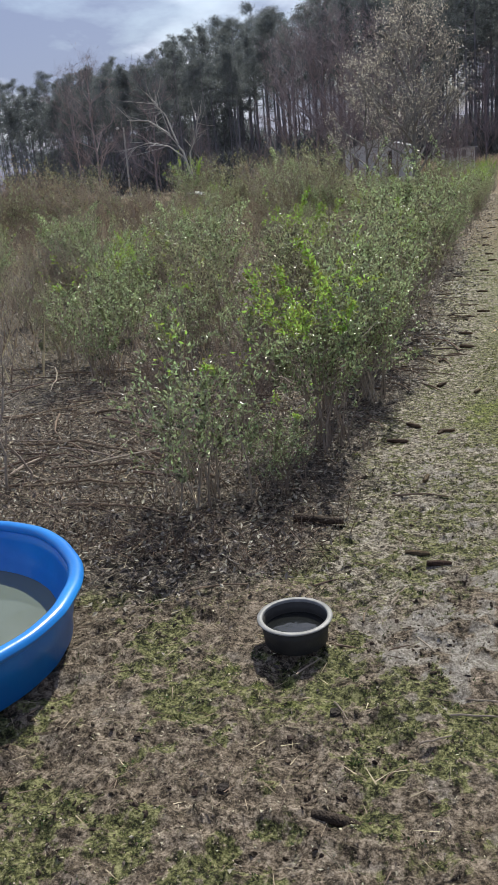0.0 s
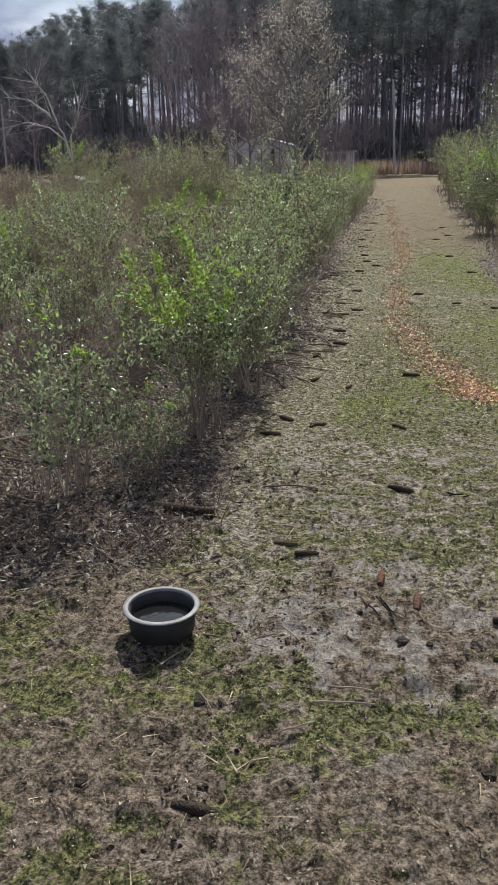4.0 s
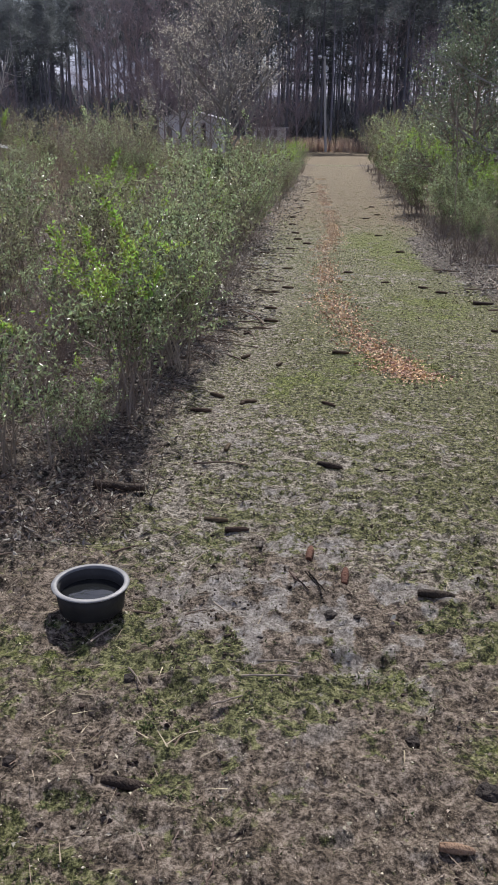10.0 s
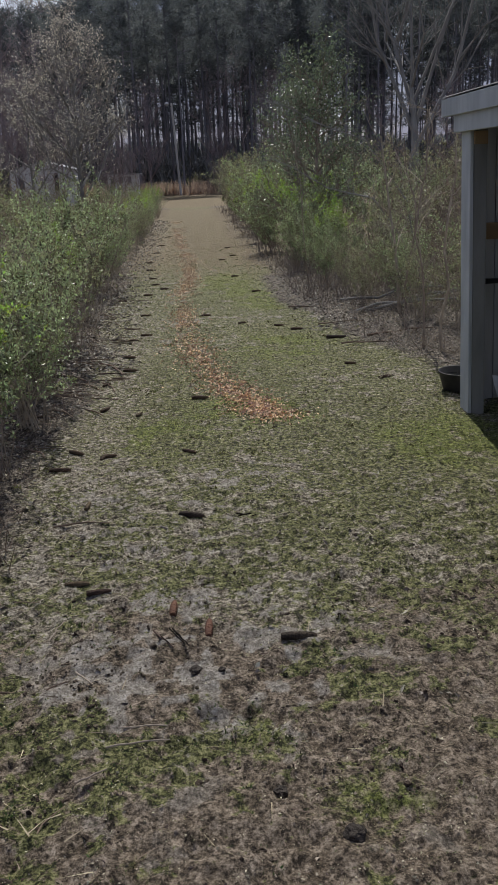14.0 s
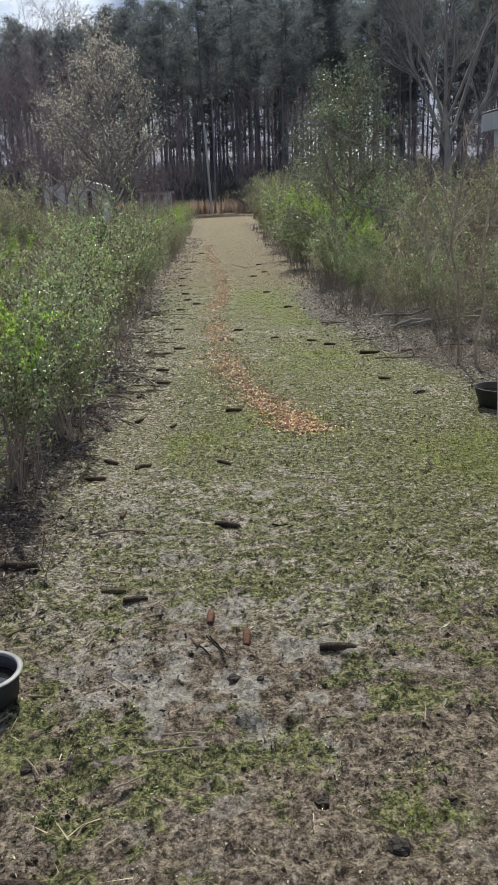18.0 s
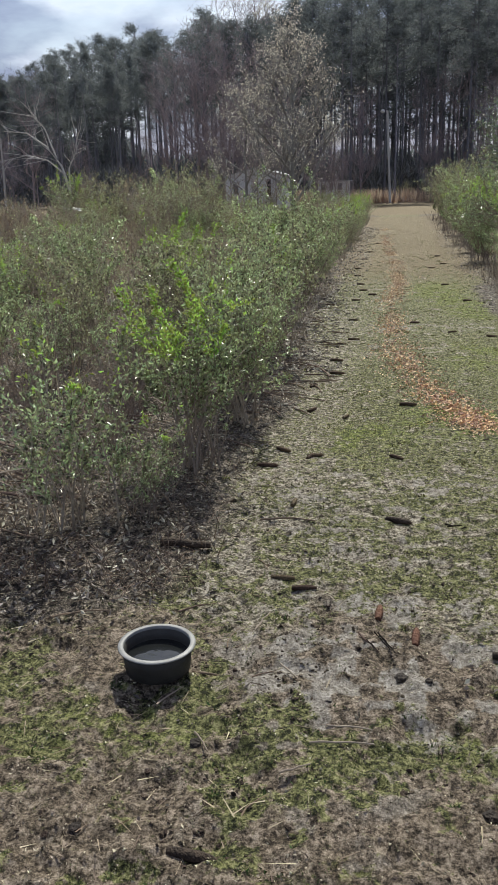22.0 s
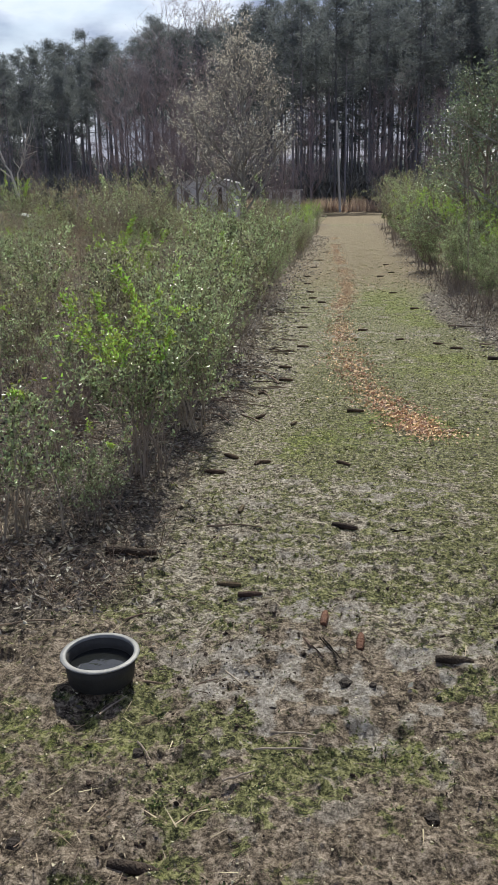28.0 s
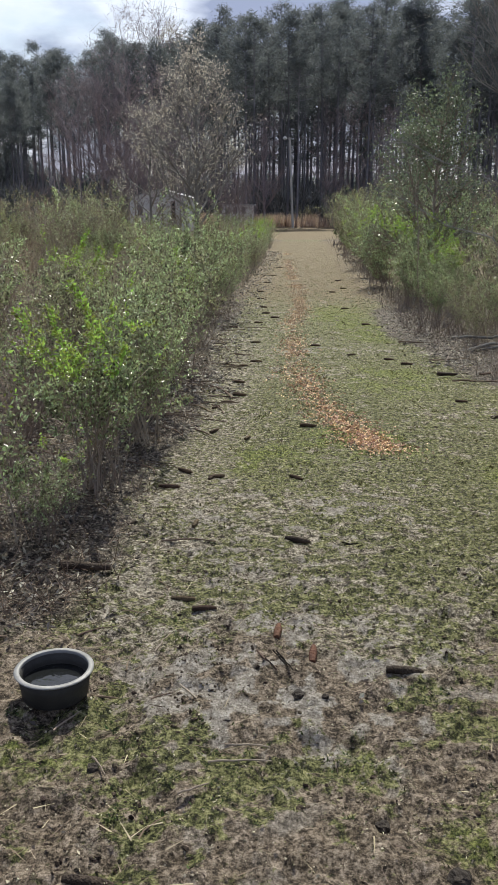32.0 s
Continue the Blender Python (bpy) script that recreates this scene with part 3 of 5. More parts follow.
def ground_material():
    m = bpy.data.materials.new("earth, moss and litter")
    m.use_nodes = True
    n, l = m.node_tree.nodes, m.node_tree.links
    b = n["Principled BSDF"]
    t = n.new("ShaderNodeTexCoord")

    def tex(scale, detail=6, rough=0.6):
        z = n.new("ShaderNodeTexNoise")
        z.inputs["Scale"].default_value, z.inputs["Detail"].default_value, z.inputs["Roughness"].default_value = scale, detail, rough
        l.new(t.outputs["Object"], z.inputs["Vector"])
        return z.outputs["Fac"]

    def ramp(fac, *stops):
        r = n.new("ShaderNodeValToRGB")
        while len(r.color_ramp.elements) < len(stops):
            r.color_ramp.elements.new(0.5)
        for e, (p, c) in zip(r.color_ramp.elements, stops):
            e.position, e.color = p, (*c, 1) if len(c) == 3 else c
        l.new(fac, r.inputs["Fac"])
        return r.outputs["Color"]

    def mix(fac, a, c):
        x = n.new("ShaderNodeMixRGB")
        l.new(fac, x.inputs["Fac"])
        l.new(a, x.inputs["Color1"])
        l.new(c, x.inputs["Color2"])
        return x.outputs["Color"]

    def attr(name, breakup, lo=0.35, hi=0.65, amount=0.9):
        a = n.new("ShaderNodeAttribute")
        a.attribute_name = name
        s = n.new("ShaderNodeMath")
        s.operation = "MULTIPLY_ADD"
        l.new(breakup, s.inputs[0])
        s.inputs[1].default_value = amount
        q = n.new("ShaderNodeMath")
        q.operation = "ADD"
        l.new(a.outputs["Fac"], s.inputs[2])
        l.new(s.outputs[0], q.inputs[0])
        q.inputs[1].default_value = -amount / 2
        r = n.new("ShaderNodeMapRange")
        r.inputs["From Min"].default_value, r.inputs["From Max"].default_value = lo, hi
        l.new(q.outputs[0], r.inputs["Value"])
        return r.outputs["Result"]

    mid, grit = tex(7), tex(260, 4, 0.7)
    blend = n.new("ShaderNodeMath")  # clumps of a few centimetres with finer grain on them, gaps coloured dark
    blend.operation = "MULTIPLY_ADD"
    half = n.new("ShaderNodeMath")
    half.operation = "MULTIPLY"
    half.inputs[1].default_value = 0.5
    l.new(tex(34, 6, 0.66), half.inputs[0])
    l.new(tex(105, 6, 0.72), blend.inputs[0])
    blend.inputs[1].default_value = 0.5
    l.new(half.outputs[0], blend.inputs[2])
    fine = blend.outputs[0]
    # lowest stops of earth, mud, moss and litter imitate shade in crevices
    earth = ramp(fine, (0.44, (0.034, 0.027, 0.018)), (0.51, (0.232, 0.20, 0.152)), (0.58, (0.54, 0.49, 0.405)))
    sand = ramp(fine, (0.39, (0.11, 0.092, 0.076)), (0.5, (0.27, 0.243, 0.21)), (0.59, (0.44, 0.41, 0.37)))
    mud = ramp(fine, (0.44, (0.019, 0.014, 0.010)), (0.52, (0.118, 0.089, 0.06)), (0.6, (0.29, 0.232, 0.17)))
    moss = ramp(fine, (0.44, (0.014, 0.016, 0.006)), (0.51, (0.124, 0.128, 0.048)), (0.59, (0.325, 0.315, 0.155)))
    # litter ramp is lowered as a whole for the hedge's shade
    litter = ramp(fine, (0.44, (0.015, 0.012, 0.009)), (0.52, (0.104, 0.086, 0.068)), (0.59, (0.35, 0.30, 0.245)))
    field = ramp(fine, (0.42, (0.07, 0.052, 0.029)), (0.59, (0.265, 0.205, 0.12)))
    tone = n.new("ShaderNodeMapRange")  # damp and dry tones of the mud, each with crevice shade in its darks
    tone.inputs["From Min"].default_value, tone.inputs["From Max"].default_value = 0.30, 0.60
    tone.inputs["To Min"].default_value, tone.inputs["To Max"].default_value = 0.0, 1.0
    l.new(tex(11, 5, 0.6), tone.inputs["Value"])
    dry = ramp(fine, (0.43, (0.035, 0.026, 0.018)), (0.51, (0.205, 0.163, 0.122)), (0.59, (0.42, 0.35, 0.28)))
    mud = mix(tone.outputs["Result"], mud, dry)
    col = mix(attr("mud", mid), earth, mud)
    col = mix(attr("sand", mid), col, sand)
    col = mix(attr("moss", tex(36, 6, 0.68), 0.36, 0.6, 3.0), col, moss)
    vivid = ramp(fine, (0.43, (0.018, 0.024, 0.005)), (0.51, (0.130, 0.150, 0.034)), (0.59, (0.31, 0.33, 0.11)))
    col = mix(attr("lush", tex(24, 5, 0.66), 0.3, 0.75, 1.6), col, vivid)
    col = mix(attr("litter", mid, 0.25, 0.6), col, litter)
    col = mix(attr("field", mid), col, field)
    l.new(col, b.inputs["Base Color"])
    rr = n.new("ShaderNodeMapRange")
    rr.inputs["To Min"].default_value, rr.inputs["To Max"].default_value = 0.7, 1.0
    l.new(mid, rr.inputs["Value"])
    l.new(rr.outputs["Result"], b.inputs["Roughness"])
    b.inputs["Specular IOR Level"].default_value = 0.2
    b0 = n.new("ShaderNodeBump")
    b0.inputs["Strength"].default_value, b0.inputs["Distance"].default_value = 1.0, 0.03
    l.new(tex(32, 5, 0.62), b0.inputs["Height"])
    b1, b2 = n.new("ShaderNodeBump"), n.new("ShaderNodeBump")
    b1.inputs["Strength"].default_value, b1.inputs["Distance"].default_value = 1.0, 0.016
    b2.inputs["Strength"].default_value, b2.inputs["Distance"].default_value = 1.0, 0.004
    l.new(b0.outputs["Normal"], b1.inputs["Normal"])
    l.new(fine, b1.inputs["Height"])
    l.new(grit, b2.inputs["Height"])
    l.new(b1.outputs["Normal"], b2.inputs["Normal"])
    l.new(b2.outputs["Normal"], b.inputs["Normal"])
    return m


gm.materials.append(ground_material())
ground = tagged(new("ground", gm), "mossy and muddy ground with bare pale sand, litter at its edges", "ground", kind="structure")


def on(x, y):
    return float(height(np.array([x]), np.array([y]))[0])


# ---- shrubs ----
def shrub_parts(seed, tall, wide, stems, leaf_n, leaf_len, bare=0.35, twig_n=5, sides=4):
    """Stems that fan out of one base with side twigs, and leaves along the upper twigs."""
    r = np.random.default_rng(seed)
    wood, green = Build(), Build()
    tips, ways = [], []
    for i in range(stems):
        a = r.uniform(0, 2 * math.pi)
        lean = wide * math.sqrt(r.uniform(0.02, 1))
        top = tall * r.uniform(0.65, 1.0) * (1 - 0.25 * (lean / wide) ** 2)
        base = Vector((0.09 * r.normal(), 0.09 * r.normal(), -0.02))
        pts = []
        for k in range(6):
            u = k / 5
            pts.append(base + Vector((math.cos(a) * lean * u ** 1.3, math.sin(a) * lean * u ** 1.3, top * u)) + Vector(r.normal(size=3)) * 0.03 * tall * u)
        rad = 0.0046 * tall * r.uniform(0.5, 1.5)
        wood.tube(pts, rad, rad * 0.25, sides, cap=False)
        for j in range(twig_n):
            u = r.uniform(bare * 0.6, 0.98)
            k = min(int(u * 5), 4)
            p = pts[k].lerp(pts[k + 1], u * 5 - k)
            d = Vector((r.normal(), r.normal(), r.uniform(0.3, 1.6))).normalized()
            ln = tall * r.uniform(0.14, 0.32)
            q = [p, p + d * ln * 0.5 + Vector(r.normal(size=3)) * 0.03 * tall, p + d * ln + Vector((0, 0, 0.05 * tall))]
            wood.tube(q if sides > 3 else (q[0], q[2]), rad * 0.4, rad * 0.15, 3, cap=False)
            if q[2].z > tall * bare:
                tips.append(q)
        tips.append([pts[3], pts[4], pts[5]])
    share = r.lognormal(0, 0.8, len(tips))  # some twigs are full, some almost bare
    share = np.maximum(1, share / share.sum() * leaf_n).astype(int)
    pos, along = [], []
    for q, per in zip(tips, share):
        u = 1.05 - 0.95 * r.uniform(0, 1, per) ** 1.5
        a, b, c = (np.array(v) for v in q)
        p = np.where(u[:, None] < 0.5, a + (b - a) * (u[:, None] * 2), b + (c - b) * (u[:, None] * 2 - 1))
        p = p + r.normal(size=(per, 3)) * 0.012 * tall
        d = (c - a) / (np.linalg.norm(c - a) + 1e-6)
        pos.append(p)
        along.append(d * 0.7 + r.normal(size=(per, 3)) * 0.75)
    green.leaves(np.concatenate(pos), np.concatenate(along), leaf_len, leaf_len * 0.46, r=r)
    return wood, green


def make_shrub(seed, label, leaf, fresh=9.0, **kw):
    ob = thing("shrub", label, "shrub")
    w, g = shrub_parts(seed, **kw)
    tagged(part("brushwood", w, M["twig"], ob), kind="stuff")
    v = np.concatenate(g.v)
    quad = v.reshape(-1, 4, 3)
    high = quad[:, 0, 2] + 0.12 * kw["tall"] * np.sin(7 * quad[:, 0, 0]) > kw["tall"] * fresh
    for nm, pick, mt, lab in (("foliage", ~high, leaf, ""), ("new_growth", high, "leaf_bright", "fresh yellow-green shoots")):
        if pick.any():
            b = Build()
            b.v.append(quad[pick].reshape(-1, 3))
            i = np.arange(int(pick.sum())) * 4
            b.f.extend(map(tuple, np.concatenate([np.stack([i, i + 1, i + 2], 1), np.stack([i, i + 2, i + 3], 1)]).tolist()))
            b.n = 4 * len(i)
            tagged(part(nm, b, M[mt], ob, lab), kind="stuff")
    return ob


def hide_source(ob):
    """Removes a pattern thing after its copies are made."""
    for o in (*ob.children_recursive, ob):
        bpy.data.objects.remove(o)


near_kinds = [
    make_shrub(101, "waist-high shrub with fresh yellow-green top shoots and bare lower stems", "leaf", fresh=0.75, tall=1.25, wide=0.5, stems=26, leaf_n=6200, leaf_len=0.033, bare=0.42),
    make_shrub(102, "thin grey-green shrub over bare twiggy stems", "leaf", fresh=0.88, tall=1.0, wide=0.42, stems=22, leaf_n=3200, leaf_len=0.030, bare=0.3),
    make_shrub(103, "dense green leafy shrub beside the mown path", "leaf", tall=1.35, wide=0.55, stems=26, leaf_n=6000, leaf_len=0.033, bare=0.32),
    make_shrub(104, "olive-green shrub with many dry stems", "leaf_olive", tall=1.25, wide=0.55, stems=30, leaf_n=3400, leaf_len=0.032, bare=0.25),
    make_shrub(105, "dry brown thicket of dead upright stems with few leaves", "leaf_dry", tall=1.0, wide=0.55, stems=44, leaf_n=420, leaf_len=0.03, bare=0.2, twig_n=6),
]
mid_kinds = [
    make_shrub(111, "green leafy shrub in the overgrown field", "leaf", tall=1.4, wide=0.75, stems=22, leaf_n=5200, leaf_len=0.035, bare=0.22, twig_n=5, sides=3),
    make_shrub(112, "olive-green shrub in the overgrown field", "leaf_olive", tall=1.35, wide=0.8, stems=24, leaf_n=4000, leaf_len=0.035, bare=0.2, twig_n=5, sides=3),
    make_shrub(113, "bright green shrub in the overgrown field", "leaf", fresh=0.78, tall=1.3, wide=0.7, stems=20, leaf_n=5000, leaf_len=0.035, bare=0.25, twig_n=5, sides=3),
    make_shrub(114, "dry brown twiggy shrub with withered leaves", "leaf_dry", tall=1.35, wide=0.8, stems=40, leaf_n=500, leaf_len=0.05, bare=0.2, twig_n=8, sides=3),
    make_shrub(115, "sparse brown shrub with scattered olive leaves on many stems", "leaf_olive", tall=1.3, wide=0.75, stems=38, leaf_n=1500, leaf_len=0.034, bare=0.3, twig_n=8, sides=3),
    make_shrub(116, "tangled dark twiggy bush with few leaves", "leaf_holly", tall=1.3, wide=0.5, stems=60, leaf_n=350, leaf_len=0.04, bare=0.1, twig_n=9, sides=3),
]
spots = [  # kind, x, y, size
    (0, -1.05, 4.75, 0.86), (1, -1.50, 3.75, 0.95), (1, -1.15, 3.95, 0.55), (2, -1.02, 5.75, 0.8), (4, -1.75, 5.1, 0.62), (4, -1.85, 5.9, 0.66), (2, -1.1, 6.7, 0.9), (4, -2.5, 5.6, 0.6), (1, -2.0, 6.5, 0.8),
    (3, -2.1, 7.3, 0.95), (3, -1.15, 7.8, 1.0), (1, -2.8, 6.7, 0.85), (1, -3.4, 6.4, 1.0), (3, -2.9, 7.7, 0.9), (2, -1.25, 8.9, 0.98), (3, -1.9, 8.2, 0.95), (0, -2.3, 9.0, 0.95),
]
r = random.Random(5)
for k, x, y, s in spots:
    put(near_kinds[k], at(x, y, on(x, y), r.uniform(0, 6.28), s))
y = 9.8
while y < 41:  # the row along the left edge of the path
    for x0, kinds in ((-1.25, (0, 0, 2, 1)), (-2.1, (0, 1, 3, 3))):
        x = x0 + r.uniform(-0.22, 0.2)
        kind = r.choice(kinds)
        put((near_kinds[(2, 3, 0, 4)[kind]] if y < 13 else mid_kinds[kind]), at(x, y + r.uniform(-0.5, 0.5), 0.02, r.uniform(0, 6.28), r.uniform(0.62, 1.18 if y < 16 else 0.95)))
    y += 0.95 + 0.03 * y
for i in range(150):  # the field behind
    u = (i + 0.5) / 150
    y = 7.5 + 36 * u ** 0.8 + r.uniform(-0.8, 0.8)
    x = -2.9 - r.uniform(0, 1) * (y * 0.62 + 1)
    kind = r.choice((0, 1, 1, 4, 4, 3, 3, 2) if y > 12 else (0, 1, 4, 3, 4))
    size = r.choice((0.5, 0.58, 0.66, 0.74, 0.84)) * r.uniform(0.88, 1.12) + 0.004 * y
    put(mid_kinds[kind], at(x, y, 0.0, r.uniform(0, 6.28), size))
for x, y, k, s in ((-14.2, 24, 3, 1.75), (-13.0, 25, 3, 1.6), (-15.8, 25, 3, 1.9), (-16.5, 23, 1, 1.5), (-12.1, 32, 2, 1.75), (-11.6, 32.6, 1, 1.6), (-9.2, 20, 3, 1.35), (-8.4, 20.6, 3, 1.25),
                   (-6.4, 23, 1, 1.25), (-7.2, 27, 3, 1.7), (-9.5, 30, 1, 1.6), (-5.6, 30, 1, 0.9), (-10.5, 36, 3, 1.7), (-14, 38, 3, 1.8), (-18, 36, 1, 1.7), (-19, 30, 3, 1.8),
                   (-6.2, 11.0, 5, 0.85), (-6.3, 11.2, 5, 0.7), (-4.85, 20, 4, 1.45), (-4.3, 20.3, 1, 1.4), (-5.4, 21, 4, 1.4), (-5.4, 22.2, 0, 1.55), (-7.3, 30, 1, 1.75), (-6.8, 29, 4, 1.5), (-7.9, 30.5, 4, 1.6), (-4.5, 9, 0, 0.85), (-6.2, 11.5, 0, 0.95), (-3.9, 8.2, 2, 0.8), (-5.3, 12.5, 1, 1.0), (-7.2, 13, 0, 1.0), (-6.6, 9.3, 0, 0.85), (-4.9, 10.6, 2, 0.8), (-7.8, 11.5, 1, 1.0), (-3.4, 9.6, 0, 1.0), (-4.2, 11.2, 0, 1.0), (-14.6, 23.6, 1, 1.6), (-13.4, 24.4, 1, 1.5), (-12.4, 23.2, 3, 1.5), (-16.6, 25.5, 3, 1.8), (-15.2, 26.5, 1, 1.8), (-4.2, 7.2, 1, 0.6), (-3.7, 6.9, 0, 0.55), (-9.7, 47, 4, 1.3), (-8.3, 47, 3, 1.25), (-6.6, 47.5, 4, 1.35), (-4.9, 48, 4, 1.2), (-3.4, 49, 3, 1.1), (-2.7, 50, 4, 1.1), (-10.6, 46, 1, 1.5), (0.9, 69.5, 1, 1.2), (3.2, 69, 4, 1.3)):
    put(mid_kinds[k], at(x, y, 0.0, r.uniform(0, 6.28), s))
for x, y, k, s in ((2.15, 12.6, 0, 0.62), (2.3, 11.3, 1, 0.6), (2.5, 13.6, 2, 0.9), (1.95, 14.4, 0, 0.8), (2.2, 16, 2, 1.2), (1.85, 18, 2, 1.15), (2.9, 17.5, 2, 1.3), (1.95, 20.5, 2, 1.35),
                   (2.9, 21, 0, 1.5), (2.0, 23.5, 0, 1.4), (2.2, 27, 1, 1.5), (2.1, 31, 0, 1.55), (2.2, 35, 1, 1.7), (3.2, 25, 1, 1.7), (3.4, 30, 1, 1.9), (2.2, 39, 1, 1.7),
                   (3.3, 10.5, 3, 0.8), (3.9, 12, 3, 1.0), (4.6, 9.5, 3, 0.9), (5.6, 12, 1, 1.2), (4.3, 14.5, 3, 1.3), (6.0, 15, 1, 1.5), (3.2, 8.4, 3, 0.6), (5.0, 17, 1, 1.4), (4.2, 35, 1, 1.9), (5.5, 28, 1, 1.8),
                   (7.5, 18, 3, 1.6), (7.0, 11, 3, 1.2), (4.0, 7.6, 3, 0.7), (2.7, 9.3, 1, 0.7), (3.1, 8.9, 1, 0.85), (2.75, 10.4, 0, 0.75), (3.6, 9.9, 0, 1.0), (2.35, 10.6, 1, 0.6), (3.0, 7.9, 0, 0.65), (2.9, 11.8, 1, 1.0), (3.3, 13.2, 1, 1.15), (3.5, 15.5, 0, 1.3), (4.6, 11.2, 1, 1.2), (3.2, 19.3, 0, 1.5), (2.5, 15.0, 2, 1.0), (6.5, 21, 1, 1.6), (8, 25, 3, 1.8), (7.2, 30, 1, 1.9), (9.5, 30, 1, 1.9), (6.2, 36, 1, 2.0), (9, 38, 3, 2.0), (11.5, 34, 1, 2.0), (5.2, 20, 0, 1.4), (9, 20, 1, 1.6), (11, 26, 1, 1.8)):
    put((near_kinds[(2, 3, 0, 4)[k]] if y < 15 and s < 1.06 else mid_kinds[k]), at(x, y, 0.0, r.uniform(0, 6.28), s))
for ob in near_kinds + mid_kinds:
    hide_source(ob)


def stem_fringe(x0, x1, y0, y1, n, seed, label):
    """Thin upright dead stems at the foot of a hedge."""
    q = np.random.default_rng(seed)
    y = y0 + (y1 - y0) * q.uniform(0, 1, n) ** 1.5
    x = q.uniform(x0, x1, n) + 0.12 * (value_noise(y * 1.1, 0 * y, seed) - 0.5)
    w = q.normal(size=(n, 3)) * 0.35
    w[:, 2] = 1
    ob = new("dead_stems", Build().blades(np.stack([x, y, height(x, y) - 0.01], 1), w, 0.42 * (0.6 + 0.7 * value_noise(y * 2, x * 2, seed)), 0.004 + 0.00028 * y[:, None], r=q).mesh("dead_stems", M["twig"]))
    tagged(ob, label, "weeds", kind="stuff")


stem_fringe(-1.4, -0.95, 8.0, 40, 1100, 641, "brown bare stems along the hedge's foot")
stem_fringe(1.55, 2.2, 11.0, 40, 600, 642, "brown bare stems at the foot of the shrubs across the path")


# ---- trees ----
def branch_tree(seed, tall, trunk_r, limbs, spread, first=0.25, levels=2, sides=6, per_limb=7, rise=1.0):
    """A trunk with limbs that fork, and the tips of the last twigs."""
    r = np.random.default_rng(seed)
    trunk, wood, tips = Build(), Build(), []
    pts = [Vector((0.02 * tall * k / 6 * r.normal(), 0.02 * tall * k / 6 * r.normal(), -0.05 + tall * k / 6)) for k in range(7)]
    trunk.tube(pts, trunk_r, trunk_r * 0.15, sides, cap=False)

    def grow(p, d, ln, rad, level):
        bend = Vector(r.normal(size=3)) * 0.12 * ln
        q = [p, p + d * ln * 0.5 + bend, p + d * ln + Vector((0, 0, 0.08 * ln))]
        wood.tube(q if level else (q[0], q[2]), rad, rad * 0.4, 4 if level else 3, cap=False)
        tips.append((q[2], (q[2] - q[1]).normalized(), level))
        if level:
            for j in range(per_limb if level > 1 else 5):
                u = r.uniform(0.25, 1.0)
                s = q[0].lerp(q[1], u * 2) if u < 0.5 else q[1].lerp(q[2], u * 2 - 1)
                d2 = (d + Vector(r.normal(size=3)) * 0.55 + Vector((0, 0, 0.25))).normalized()
                grow(s, d2, ln * r.uniform(0.3, 0.55), rad * 0.4, level - 1)
    for i in range(limbs):
        u = first + (1 - first) * (i + r.uniform(0, 1)) / limbs
        k = min(int(u * 6), 5)
        p = pts[k].lerp(pts[k + 1], u * 6 - k)
        a = i * 2.4 + r.uniform(-0.5, 0.5)
        d = Vector((math.cos(a), math.sin(a), rise * r.uniform(0.5, 1.3))).normalized()
        grow(p, d, spread * (1.15 - 0.75 * u) * r.uniform(0.7, 1.2), trunk_r * (1.1 - u) * 0.6 + 0.006, levels)
    return trunk, wood, tips


def pine_tree(seed, tall, far=False, low=None):
    """A tall pine: bare lower trunk, dead snags, crown of tufted boughs."""
    r = np.random.default_rng(seed)
    trunk, crown = Build(), Build()
    lean = r.normal(size=2) * 0.012 * tall
    pts = [Vector((lean[0] * (k / 7) ** 2, lean[1] * (k / 7) ** 2, -0.1 + tall * k / 7)) for k in range(8)]
    trunk.tube(pts, 0.0072 * tall, 0.03, 6, cap=False)
    low = low or r.uniform(0.46, 0.58) if far else (0.60, 0.54, 0.64, 0.57, 0.67, 0.61)[seed % 6] + r.uniform(-0.03, 0.03)
    for i in range(5 if far else 16):
        z = tall * r.uniform(0.2, low)
        a = r.uniform(0, 6.28)
        p = Vector((0, 0, z))
        trunk.tube([p, p + Vector((math.cos(a), math.sin(a), -0.1)) * r.uniform(0.5, 1.5)], 0.03, 0.008, 3, cap=False)
    pos, way = [], []
    boughs = 22 if far else 26
    for i in range(boughs):
        u = ((i + r.uniform(0, 1)) / boughs) ** 0.9
        z = tall * (low + (0.985 - low) * u)
        reach = tall * (0.02 + 0.085 * math.sin(math.pi * min(1.0, 0.3 + 0.66 * u))) * r.uniform(0.35, 1.35)
        a = r.uniform(0, 6.28)
        d = Vector((math.cos(a), math.sin(a), 0.05 + 0.55 * u))
        p = Vector((lean[0] * (z / tall) ** 2, lean[1] * (z / tall) ** 2, z))
        e = p + d * reach + Vector((0, 0, 0.12 * reach))
        trunk.tube([p, p + d * reach * 0.55, e], 0.045, 0.012, 3, cap=False)
        for j in range(3 if far else 5):  # tufts towards the bough's end
            c = p.lerp(e, 1.05 - 0.6 * r.uniform(0, 1) ** 1.4) + Vector(r.normal(size=3)) * 0.13 * reach
            k = 16 if far else 34
            w = r.normal(size=(k, 3))
            w[:, 2] = w[:, 2] * 0.7 + 0.25
            pos.append(np.array(c) + r.normal(size=(k, 3)) * (0.24, 0.24, 0.15))
            way.append(w)
    crown.blades(np.concatenate(pos), np.concatenate(way), 0.42 if far else 0.30, 0.08 if far else 0.042, r=r)
    return trunk, crown


